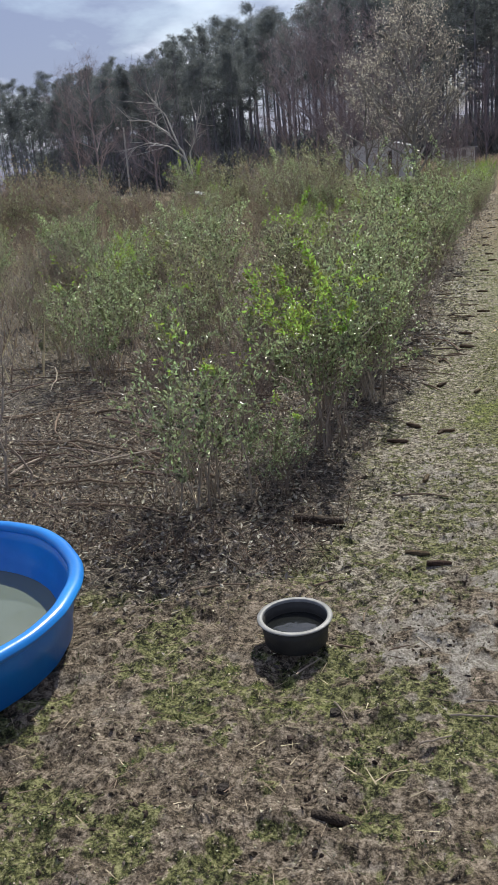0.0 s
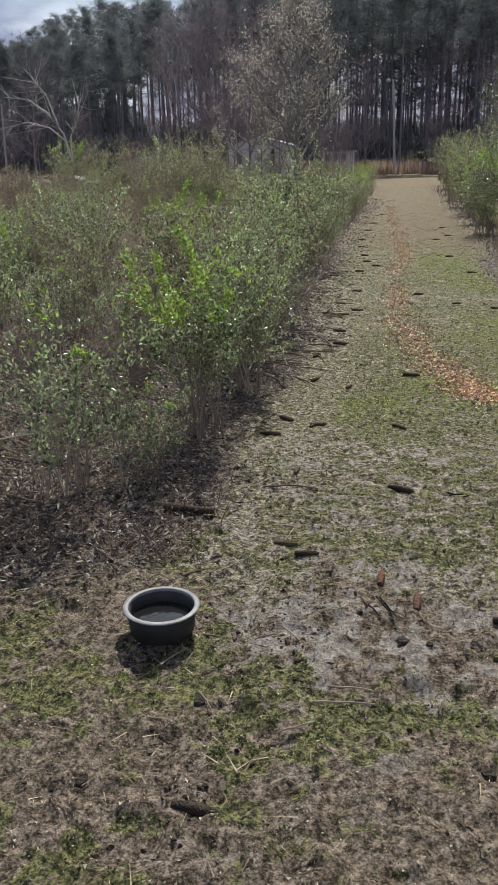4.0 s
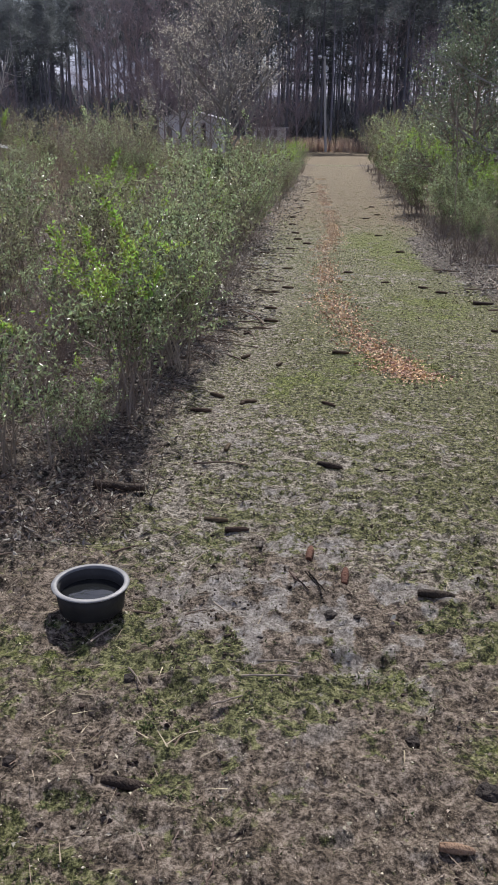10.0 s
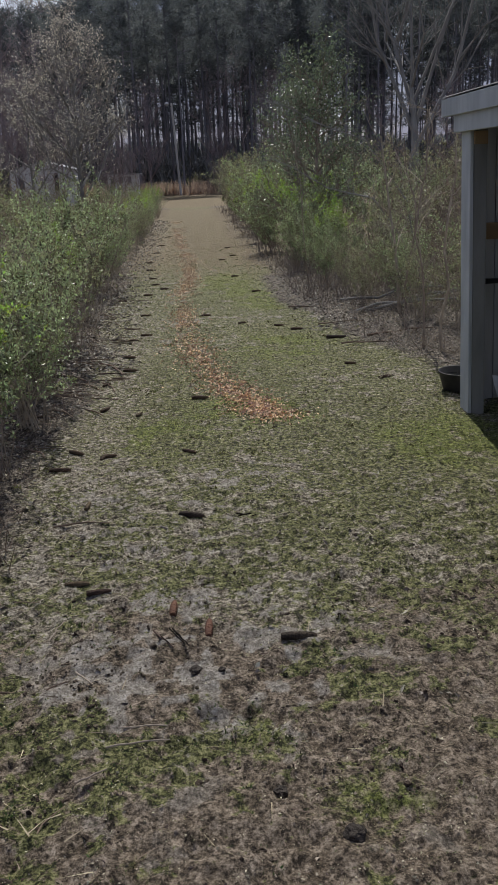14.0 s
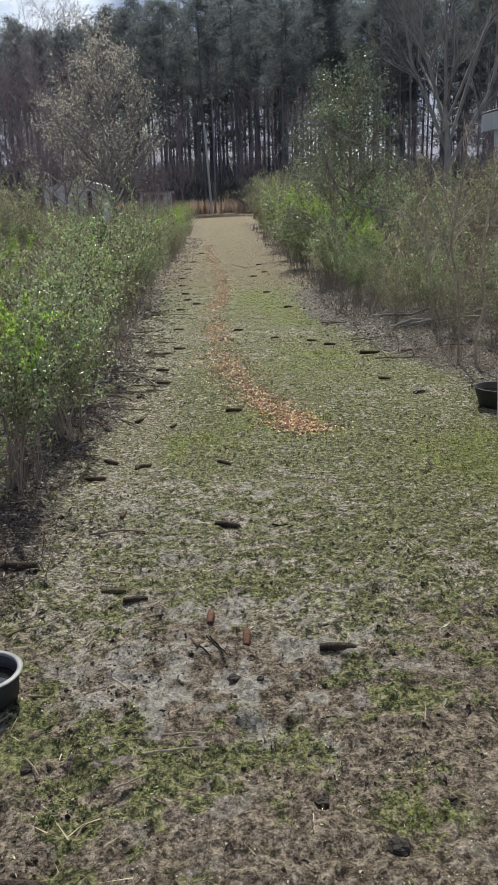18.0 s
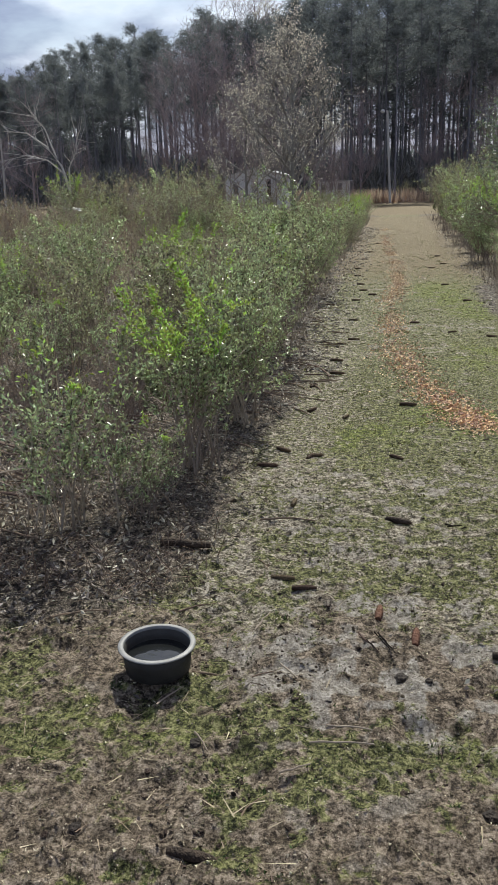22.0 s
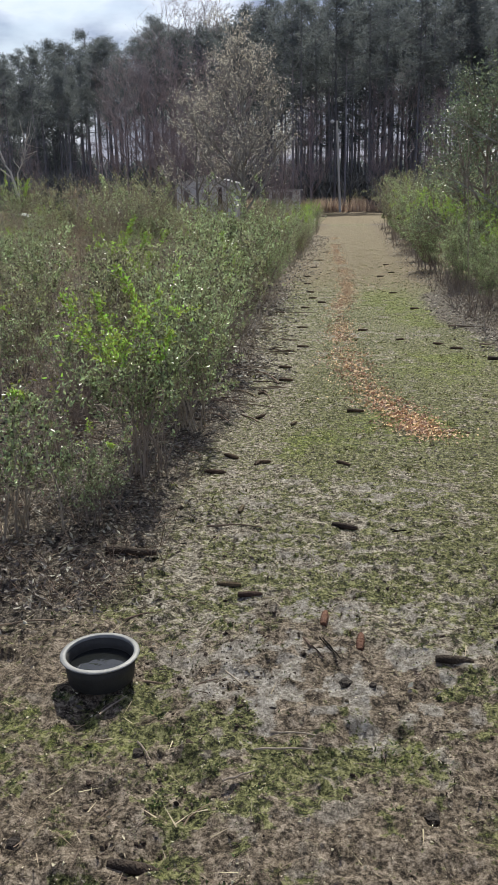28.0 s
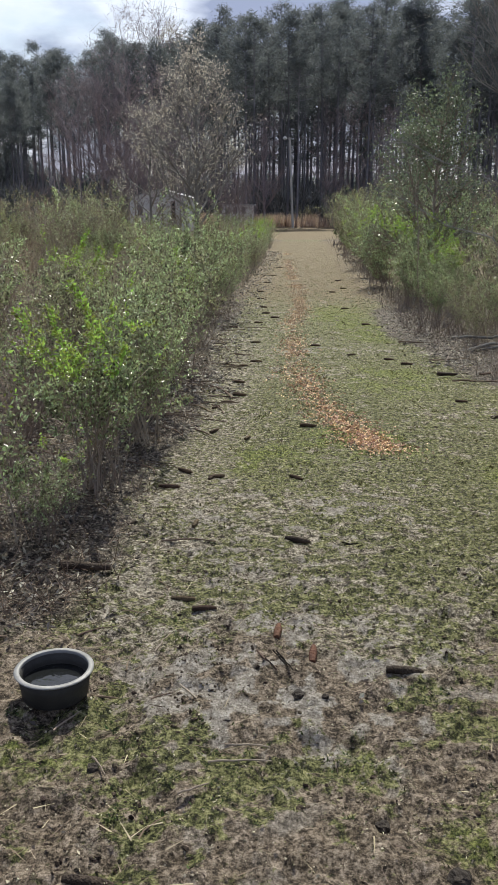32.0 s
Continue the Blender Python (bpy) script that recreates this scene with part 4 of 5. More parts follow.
pines = []
for i, (tall, seed) in enumerate(((17.5, 1), (16.0, 2), (18.5, 3), (15.0, 4), (17.0, 5), (19.0, 6))):
    ob = thing("pine_tree", "tall dark pine with a bare lower trunk", "tree", group="pines of the far wood")
    t, c = pine_tree(200 + seed, tall)
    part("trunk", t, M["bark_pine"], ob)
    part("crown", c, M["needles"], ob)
    pines.append(ob)
r = random.Random(9)
TOP_X, TOP_Z = (-80, -40, -30, -26, -17, -10, -3.5, 2, 30), (9.6, 9.8, 10.4, 11.6, 13.4, 14.7, 16.0, 16.8, 18.0)
for i in range(225):
    x = -72 + 104 * (i + r.random()) / 225
    edge = 69 + (0 if x > -22 else (-22 - x) * 0.9)
    yy = edge + 30 * r.random() ** 1.3
    k = r.randrange(6)
    tall = (17.5, 16.0, 18.5, 15.0, 17.0, 19.0)[k]
    goal = float(np.interp(x * 72 / yy, TOP_X, TOP_Z)) * yy / 72
    put(pines[k], at(x, yy, 0, r.uniform(0, 6.28), goal / tall * r.uniform(0.76, 1.06)))
deep = [Build(), Build()]  # trunks and crowns deep in the wood
kinds = [pine_tree(230 + k, 17.0, True) for k in range(3)]
for i in range(190):
    x = -78 + 116 * (i + r.random()) / 190
    yy = 82 + (0 if x > -22 else (-22 - x) * 0.9) + 28 * r.random()
    goal = float(np.interp(x * 72 / yy, TOP_X, TOP_Z)) * yy / 72
    mt = np.array(at(x, yy, 0, r.uniform(0, 6.28), goal / 17.0 * r.uniform(0.72, 0.97)))
    for b, src in zip(deep, kinds[i % 3]):
        v = np.concatenate(src.v)
        b.add(v @ mt[:3, :3].T + mt[:3, 3], src.f)
low_kinds = [pine_tree(240 + k, 15.0, True, 0.34) for k in range(2)]
for i in range(165):
    x, yy, grow = -13 + 46 * (i + r.random()) / 95, 84 + 26 * r.random(), r.uniform(0.95, 1.2)
    if i >= 95:  # the wood's far end, thick to the ground
        x = -92 + 66 * (i - 95 + r.random()) / 70
        yy = 76 + (0 if x > -22 else (-22 - x) * 0.9) + 12 * r.random()
        grow = float(np.interp(x * 72 / yy, TOP_X, TOP_Z)) * yy / 72 / 15.0 * r.uniform(0.62, 0.86)
    mt = np.array(at(x, yy, 0, r.uniform(0, 6.28), grow))
    for b, src in zip(deep, low_kinds[i % 2]):
        v = np.concatenate(src.v)
        b.add(v @ mt[:3, :3].T + mt[:3, 3], src.f)
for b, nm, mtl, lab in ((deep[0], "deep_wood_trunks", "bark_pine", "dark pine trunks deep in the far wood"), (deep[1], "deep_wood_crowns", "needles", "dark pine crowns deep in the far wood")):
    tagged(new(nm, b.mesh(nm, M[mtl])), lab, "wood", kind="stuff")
for ob in pines:
    hide_source(ob)


def leafy_tree(name, label, seed, m, bark, leaf, leaf_n, leaf_len, group="", clump=0.12, twigs=0, reach=0.5, **kw):
    ob = thing(name, label, "tree", m, group)
    t, w, tips = branch_tree(seed, **kw)
    part("trunk", t, M[bark], ob)
    part("branchwork", w, M[bark], ob)
    if twigs:
        q = np.random.default_rng(seed + 2)
        ends = [x for x in tips if x[2] < 2]
        pos = np.concatenate([np.array(p) + q.normal(size=(twigs, 3)) * 0.25 * reach for p, d, _ in ends])
        way = np.concatenate([np.array(d) * 0.9 + q.normal(size=(twigs, 3)) * 0.55 for p, d, _ in ends])
        tagged(part("twig_spray", Build().blades(pos, way, reach + 0.0 * pos[:, 0], 0.02 * reach + 0.004, r=q), M[bark], ob), kind="stuff")
    if leaf_n:
        q = np.random.default_rng(seed + 1)
        low = [x for x in tips if x[2] == 0]
        per = max(1, leaf_n // len(low))
        pos = np.concatenate([np.array(p) + q.normal(size=(per, 3)) * clump for p, d, _ in low])
        way = np.concatenate([np.array(d) * 0.6 + q.normal(size=(per, 3)) * 0.7 for p, d, _ in low])
        part("foliage", Build().leaves(pos, way, leaf_len, leaf_len * 0.45, r=q), M[leaf], ob)
    return ob


leafy_tree("budding_tree", "budding tree with pale upright buds on grey branches", 301, at(-4.9, 44), "bark_grey", "bud", 6500, 0.12, clump=0.16, twigs=1, reach=0.5, tall=8.1, trunk_r=0.13, limbs=34, spread=3.3, first=0.04, per_limb=9, rise=1.25)
leafy_tree("budding_tree", "smaller budding tree beside the white shed", 305, at(-7.6, 46), "bark_grey", "bud", 2800, 0.11, clump=0.1, twigs=1, reach=0.45, tall=6.0, trunk_r=0.09, limbs=14, spread=2.4, first=0.1)
leafy_tree("bare_tree", "bare grey tree with forked upright limbs", 311, at(5.85, 22), "bark_grey", "", 0, 0, tall=4.2, trunk_r=0.17, limbs=11, spread=8.5, first=0.5, rise=2.2, per_limb=9, twigs=2, reach=0.5)
leafy_tree("holly_tree", "dark evergreen tree with glossy small leaves", 315, at(2.8, 17.5), "twig", "leaf_holly", 9000, 0.06, clump=0.13, tall=3.55, trunk_r=0.05, limbs=30, spread=1.15, first=0.04)
leafy_tree("holly_tree", "low dark evergreen tree behind the shrubs", 316, at(3.6, 26), "twig", "leaf_holly", 6000, 0.09, clump=0.2, tall=3.6, trunk_r=0.06, limbs=22, spread=1.6, first=0.05)
bares = [leafy_tree("bare_tree", "leafless reddish-grey tree at the wood's edge", 321 + k, at(0, -200), "twig_red", "", 0, 0, tall=10, trunk_r=0.10, limbs=18, spread=3.2, first=0.15, per_limb=8, twigs=1, reach=0.75,
                   group="bare trees at the wood") for k in range(2)]
for i in range(17):
    x = -40 + 69 * (i + r.random()) / 17
    put(bares[i % 2], at(x, 63 + (0 if x > -22 else (-22 - x) * 0.9) + 6 * r.random(), 0, r.uniform(0, 6.28), r.uniform(0.45, 0.85) * (1 if x > -20 else 0.75)))
for x, y, s in ((-15.2, 62, 1.0), (-13.2, 63, 1.12), (-11.4, 61.5, 1.1), (-9.6, 63, 1.05), (-7.4, 64, 0.95), (-14.5, 84, 1.75), (-16.5, 86, 1.7), (-13, 86, 1.8), (-30.8, 62, 1.0), (-27, 64, 0.9), (-33, 63, 0.9), (-9, 60, 0.75), (-11, 61, 0.8), (-16.8, 65, 0.95), (-14.6, 66, 1.1), (-12.6, 66, 1.0), (-4.3, 51, 0.30), (-3.3, 51.5, 0.33), (-2.6, 51, 0.29), (-3.8, 50.5, 0.26), (-7.2, 47.5, 0.42), (-8.8, 48, 0.45), (-6.3, 48, 0.42), (-3.4, 50, 0.4), (2.5, 72, 0.9), (5, 72, 0.95), (7.5, 71, 0.9), (-2.5, 71, 0.85)):
    put(bares[int(s * 10) % 2], at(x, y, 0, r.uniform(0, 6.28), s))
for ob in bares:
    hide_source(ob)
bent = thing("bare_tree", "pale storm-bent bare tree leaning over the field", "tree", at(-14.95, 40, 0, 0, 0.9))
BENT = (((0, 0, -0.1), (-0.1, 0, 1.6), (-0.45, 0, 2.9), (-1.2, 0, 3.9), (-2.3, 0.2, 4.6), (-3.6, 0.3, 4.75)), ((-0.1, 0, 1.6), (-0.1, 0.1, 2.8), (0.35, 0.1, 3.6), (0.5, 0.2, 4.6)),
        ((-0.3, 0, 2.5), (-1.1, -0.2, 3.2), (-2.2, -0.2, 3.5), (-3.2, -0.3, 3.3)), ((-0.7, 0, 3.3), (-1.3, 0.2, 4.8), (-2.0, 0.2, 5.6)))
part("trunk", Build().tube(BENT[0], 0.09, 0.02, 7, cap=False), M["bark_pale"], bent)
bough = Build()
for way in BENT[1:]:
    bough.tube(way, 0.05, 0.012, 5, cap=False)
q = np.random.default_rng(331)
for i in range(60):
    way = BENT[i % 4]
    k = int(q.integers(1, len(way) - 1))
    p = Vector(way[k]).lerp(Vector(way[k + 1]), q.uniform(0, 1))
    e = p + ((Vector(way[k + 1]) - Vector(way[k])).normalized() + Vector(q.normal(size=3)) * 0.6) * q.uniform(0.4, 1.3)
    bough.tube((p, p.lerp(e, 0.5) + Vector(q.normal(size=3)) * 0.06, e), 0.02, 0.006, 3, cap=False)
part("branchwork", bough, M["bark_pale"], bent)


# ---- things in the yard ----
def feed_pan(name, label, m, water_z, full=True):
    ob = thing(name, label, "feed pan", m)
    out = [(0.0, 0.004), (0.108, 0.004), (0.114, 0.010), (0.120, 0.06), (0.124, 0.094)]
    inn = [(0.117, 0.094), (0.112, 0.06), (0.104, 0.014), (0.0, 0.012)]
    part("body", Build().lathe(out + inn), M["pan"], ob, smooth=True)
    rim = [(0.117, 0.094), (0.1245, 0.0945), (0.135, 0.098), (0.137, 0.101), (0.1355, 0.1035), (0.120, 0.1055), (0.117, 0.103), (0.117, 0.094)]
    part("rim", Build().lathe(rim), M["pan_rim"], ob, "rolled rim, light on its lip put into the grey", smooth=True)
    part("water", Build().lathe([(0.0, water_z), (0.1115, water_z)]), M["water_dark"], ob, "dark still water")
    return ob


feed_pan("feed_pan", "round black rubber feed pan holding dark water, on the ground", at(-0.74, 2.585, on(-0.74, 2.585)), 0.055)

pool = thing("wading_pool", "round blue plastic wading pool with murky water", "pool", at(-2.225, 2.24, 0.0))
wall_out = [(0.0, 0.004), (0.655, 0.004), (0.67, 0.016), (0.676, 0.10), (0.686, 0.108), (0.695, 0.20), (0.70, 0.225)]
wall_in = [(0.68, 0.225), (0.672, 0.19), (0.655, 0.12), (0.635, 0.10), (0.625, 0.03), (0.60, 0.02), (0.0, 0.02)]


def dented(build, amount):
    """Gentle dents in the wall of a moulded tub."""
    v = build.v[0]
    a, r0 = np.arctan2(v[:, 1], v[:, 0]), np.hypot(v[:, 0], v[:, 1])
    k = 1 + amount * (np.sin(5 * a + 0.7) + 0.6 * np.sin(11 * a + 2.0) + 0.4 * np.sin(23 * a)) * step(0.5, 0.66, r0)
    v[:, 0], v[:, 1] = v[:, 0] * k, v[:, 1] * k
    v[:, 2] = v[:, 2] + 0.7 * amount * np.sin(7 * a) * step(0.1, 0.22, v[:, 2])
    return build


part("shell", dented(Build().lathe(wall_out + wall_in, 128), 0.004), M["pool"], pool, smooth=True)
lip = [(0.685 + 0.026 + 0.03 * math.cos(a), 0.235 + 0.024 * math.sin(a)) for a in np.linspace(0, 2 * math.pi, 13)]
part("rim", dented(Build().lathe(lip, 128), 0.004), M["pool"], pool, "glossy rolled blue rim", smooth=True)
part("water", Build().lathe([(0.0, 0.06), (0.628, 0.06)], 96), M["water_green"], pool, "murky grey-green water")


def corn_cob(name, label, mt, seed, length=0.135, rad=0.017):
    """A knobbly cob: rows of small pits and bumps round a tapered core."""
    q = np.random.default_rng(seed)
    b = Build()
    rings, sides = 22, 14
    verts = []
    for i in range(rings):
        u = i / (rings - 1)
        prof = rad * (0.36 + 0.64 * math.sin(math.pi * min(1, 0.12 + u * 0.9)) ** 0.5)
        for s in range(sides):
            w = 2 * math.pi * (s + 0.5 * (i % 2)) / sides
            k = prof * (1 + 0.09 * (s % 2) * (i % 2) + 0.035 * q.normal())
            verts.append(((u - 0.5) * length, k * math.cos(w), k * math.sin(w) + rad * 0.92))
    faces = [(i * sides + s, i * sides + (s + 1) % sides, (i + 1) * sides + (s + 1) % sides, (i + 1) * sides + s) for i in range(rings - 1) for s in range(sides)]
    faces += [tuple(reversed(range(sides))), tuple(range((rings - 1) * sides, rings * sides))]
    b.add(verts, faces)
    return tagged(new(name, b.mesh(name, M[mt])), label, "corn cob", "corn cobs on the path")


cobs = [corn_cob("corn_cob", "dark mouldy corn cob lying on the ground", "cob", 400 + i, 0.105 + 0.012 * i, 0.0125 + 0.0012 * i) for i in range(3)]
cobs.append(corn_cob("corn_cob", "thick wet black corn cob with pitted rows on the mud", "cob_wet", 405, 0.135, 0.0155))
tan = corn_cob("corn_cob", "pale tan stripped corn cob on the mud", "cob_tan", 410, 0.085, 0.013)
red = corn_cob("corn_cob", "red-brown broken corn cob on the mud", "cob_red", 411, 0.115, 0.0155)
COB_SPOTS = [  # x, y, turn in degrees, kind
    (-0.43, 1.76, -6, 3), (0.495, 2.795, -4, 3), (0.107, 4.06, -20, 3), (-0.39, 3.35, 2, 0), (-0.29, 3.27, 8, 0), (-0.67, 4.85, 0, 2), (-0.61, 5.18, -35, 1),
    (-0.40, 5.07, 20, 0), (0.19, 6.37, -5, 2), (0.10, 5.11, -40, 0), (-0.46, 8.07, -5, 2), (-0.41, 7.44, -8, 2), (-0.50, 7.22, 10, 1), (-0.58, 7.0, 60, 0),
    (-0.34, 9.17, 0, 2), (-0.47, 8.92, 5, 1), (-0.41, 10.55, -4, 2), (1.29, 9.15, -5, 2), (1.13, 9.45, -20, 1), (0.73, 9.68, 30, 0), (0.33, 10.33, 0, 1),
    (1.73, 6.81, 25, 1), (1.55, 7.39, -10, 0), (-0.78, 11.83, 5, 2), (-0.23, 12.96, 0, 2), (-0.45, 14.3, -10, 2), (-0.45, 12.36, 0, 2), (-0.38, 13.5, 15, 2),
    (-0.46, 20.84, 0, 2), (-0.53, 18.9, 4, 2), (-0.33, 23.6, 0, 2), (1.03, 19.5, -6, 2), (0.80, 16.9, 0, 2), (1.06, 17.7, 8, 2), (-0.52, 6.2, 62, 1),
    (-0.258, 6.01, 70, 0), (-0.443, 4.27, 84, 0), (-0.43, 5.06, 75, 0), (-0.55, 15.6, 0, 2), (0.9, 14.2, 12, 2), (1.1, 12.3, -4, 2), (-0.6, 16.9, 6, 2),
]
for x, y, turn, k in COB_SPOTS:
    copy_thing(cobs[k], pose(x, y, on(x, y) - 0.003, 0, 0, turn))
copy_thing(tan, pose(0.41, 1.62, on(0.41, 1.62), 0, 0, -4))
copy_thing(red, pose(0.163, 2.914, on(0.163, 2.914) - 0.004, 0, -4, 86))
copy_thing(red, pose(0.025, 3.10, on(0.025, 3.10) - 0.006, 0, 0, 86))
for ob in (*cobs, tan, red):
    bpy.data.objects.remove(ob)


def clod(x, y, size, seed):
    q = np.random.default_rng(seed)
    bm = bmesh.new()
    bmesh.ops.create_icosphere(bm, subdivisions=3, radius=size)
    for v in bm.verts:
        k = 1 + 0.35 * noise.noise(v.co / size * 1.6 + Vector((seed, 0, 0))) + 0.12 * noise.noise(v.co / size * 5)
        v.co = Vector((v.co.x * k, v.co.y * k, v.co.z * 0.6 * k))
    me = bpy.data.meshes.new("dirt_clod")
    bm.to_mesh(me)
    bm.free()
    me.materials.append(M["clod"])
    ob = new("dirt_clod", me)
    ob.matrix_basis = pose(x, y, on(x, y) + size * 0.25)
    return tagged(ob, "dark damp clod of earth on the mud", "clod", "clods on the mud")


# the last clod stands in for a dark hole in the mud
for i, (x, y, s) in enumerate(((-0.77, 1.815, 0.024), (0.34, 2.02, 0.022), (0.11, 2.65, 0.024), (-0.52, 2.20, 0.02), (0.20, 2.62, 0.012), (0.52, 1.83, 0.03))):
    clod(x, y, s, i)


def stick(x, y, length, turn, rad=0.006, label="thin brown stick lying on the ground", mt="stick", bend=0.1, z=0.0):
    q = np.random.default_rng(int(1000 * abs(x) + 77 * abs(y)))
    pts = [Vector(((k / 5 - 0.5) * length, bend * length * math.sin(math.pi * k / 5) + 0.012 * length * q.normal(), 0.006 + 0.5 * rad + 0.01 * length * q.normal() * (0 < k < 5))) for k in range(6)]
    ob = new("stick", Build().tube(pts, rad, rad * 0.6, 6 if rad < 0.015 else 14).mesh("stick", M[mt]))
    ob.matrix_basis = pose(x, y, on(x, y) + z, 0, 0, turn)
    return tagged(ob, label, "stick", "sticks on the ground")


for x, y, ln, turn, rad in ((-0.51, 2.84, 0.16, 80, 0.003), (-0.565, 2.585, 0.12, -4, 0.005), (-0.82, 6.05, 0.30, -55, 0.008),
                            (-0.95, 7.2, 0.5, -40, 0.01), (-0.63, 7.58, 0.72, -63, 0.011), (-0.60, 7.1, 0.45, 25, 0.009), (-0.72, 6.9, 0.4, -48, 0.008), (-0.55, 7.35, 0.3, -10, 0.007), (-0.6, 7.6, 0.4, -20, 0.007), (-0.45, 4.02, 0.28, 2, 0.006), (-0.9, 5.2, 0.35, -50, 0.007), (-0.38, 2.6, 0.1, 40, 0.003),
                            (-0.30, 1.95, 0.13, 60, 0.003), (-0.15, 1.45, 0.18, 100, 0.003), (-0.7, 3.05, 0.16, 30, 0.004), (-0.55, 3.2, 0.18, -15, 0.003), (-1.15, 2.9, 0.25, 20, 0.005),
                            (-1.9, 3.6, 0.7, -8, 0.008), (-2.2, 3.9, 0.9, 4, 0.009), (-1.6, 3.3, 0.3, 70, 0.006), (-2.6, 4.5, 1.2, -12, 0.012), (-3.2, 5.2, 1.4, 10, 0.016), (-3.0, 5.7, 1.1, -25, 0.014),
                            (-2.0, 4.3, 0.6, 35, 0.008), (-2.9, 4.1, 0.8, 60, 0.009), (1.9, 8.1, 0.6, -12, 0.01), (2.3, 8.5, 0.8, 15, 0.012), (1.8, 9.3, 0.5, 5, 0.01), (1.6, 10.5, 0.5, -15, 0.01), (-0.5, 3.5, 0.12, -60, 0.003)):
    stick(x, y, ln, turn, rad)
for x, y, ln, turn in ((-0.041, 2.345, 0.175, -2), (-0.074, 2.245, 0.195, 6), (-0.2, 2.1, 0.1, 30), (-0.66, 2.42, 0.12, 62), (-0.42, 2.95, 0.15, 75), (-0.5, 2.2, 0.1, -55), (-0.28, 2.62, 0.11, -48)):
    stick(x, y, ln, turn, 0.0035, "thin tan stick lying on the mud", "twig", 0.02, 0.007)
qs = random.Random(31)
for i in range(34):
    x, y = qs.uniform(-0.95, -0.45), qs.uniform(5.2, 12)
    stick(x, y, qs.uniform(0.12, 0.4), qs.gauss(-15, 35), qs.uniform(0.003, 0.008))
for i in range(95):
    x, y = qs.uniform(-4.6, -1.5), qs.uniform(3.3, 6.8)
    stick(x, y, qs.uniform(0.25, 1.1), qs.gauss(0, 35), qs.uniform(0.003, 0.010), "dead grey-brown stick in the litter", qs.choice(("stick", "twig", "stick")), qs.uniform(-0.12, 0.12), qs.uniform(0, 0.03))
for x, y, ln, turn, rad, mt in ((-0.012, 2.86, 0.15, -59, 0.0045, "stick"), (0.004, 2.83, 0.09, -60, 0.0025, "rot"), (0.035, 2.87, 0.12, -64, 0.003, "rot"), (0.055, 2.85, 0.15, -66, 0.0035, "rot"),
                                (0.40, 4.04, 0.12, 16, 0.004, "rot"), (0.36, 4.06, 0.06, -30, 0.004, "rot"), (0.43, 4.02, 0.05, 40, 0.003, "rot")):
    stick(x, y, ln, turn, rad, "strip of dark wet rotten bark pressed in the mud", mt, 0.012, -0.005)
# dark cob colour stands in for the shade over the first log
for x, y, ln, turn, z in ((-0.88, 3.6, 0.24, -4, 0.0), (1.62, 8.55, 0.2, -6, 0.0)):
    stick(x, y, ln, turn, 0.024, "short dark log at the path's edge", "cob_wet", 0.02, z)
for i, (x, y, ln, turn, tilt) in enumerate(((2.9, 10.0, 1.8, 5, 8), (3.2, 9.8, 2.0, -12, 5), (3.3, 10.3, 1.7, 22, 12), (2.6, 10.4, 1.3, -30, 10))):
    q = np.random.default_rng(900 + i)
    pts = [Vector(((k / 5 - 0.5) * ln, 0.04 * q.normal(), 0.03 * q.normal())) for k in range(6)]
    ob = new("fallen_branch", Build().tube(pts, 0.02, 0.009, 7).mesh("fallen_branch", M["bark_grey"]))
    ob.matrix_basis = pose(x, y, 0.05 + 0.5 * ln * math.sin(radians(tilt)), 0, -tilt, turn)
    tagged(ob, "grey fallen branch in the brush pile", "branch", "brush pile")


def sapling(x, y, tall, lean, seed, rad=0.03):
    rad = rad * 0.5
    q = np.random.default_rng(seed)
    ob = thing("sapling", "slender leafless grey sapling at the path's edge", "tree", at(x, y, -0.02), "saplings by the path")
    pts = [Vector((lean * (k / 7) ** 1.4 + 0.02 * q.normal(), 0.02 * q.normal(), tall * k / 7)) for k in range(8)]
    part("trunk", Build().tube(pts, rad, rad * 0.25, 7, cap=False), M["twig"], ob)
    b = Build()
    for i in range(18):
        u = q.uniform(0.3, 0.98)
        k = min(int(u * 7), 6)
        p = pts[k].lerp(pts[k + 1], u * 7 - k)
        d = Vector((q.normal(), q.normal(), q.uniform(0.4, 1.6))).normalized()
        ln = tall * q.uniform(0.12, 0.3)
        e = p + d * ln
        b.tube([p, p + d * ln * 0.5 + Vector(q.normal(size=3)) * 0.03, e], rad * 0.3, rad * 0.08, 4, cap=False)
        for j in range(4):
            s = p.lerp(e, q.uniform(0.3, 1))
            d2 = (d + Vector(q.normal(size=3)) * 0.7).normalized()
            b.tube([s, s + d2 * ln * 0.4], rad * 0.12, rad * 0.04, 3, cap=False)
    part("branchwork", b, M["twig"], ob)


for i, (x, y, tall, lean, rad) in enumerate(((2.42, 7.6, 2.2, 0.12, 0.032), (2.33, 7.75, 1.9, -0.25, 0.026), (2.56, 9.7, 2.0, -0.25, 0.045), (2.64, 9.8, 2.3, 0.3, 0.035), (3.4, 9.0, 3.0, 0.5, 0.03), (1.9, 12.8, 2.6, -0.2, 0.02), (-2.75, 3.85, 0.9, 0.12, 0.02), (-2.68, 3.95, 0.7, -0.2, 0.018))):
    sapling(x, y, tall, lean, 500 + i, rad)



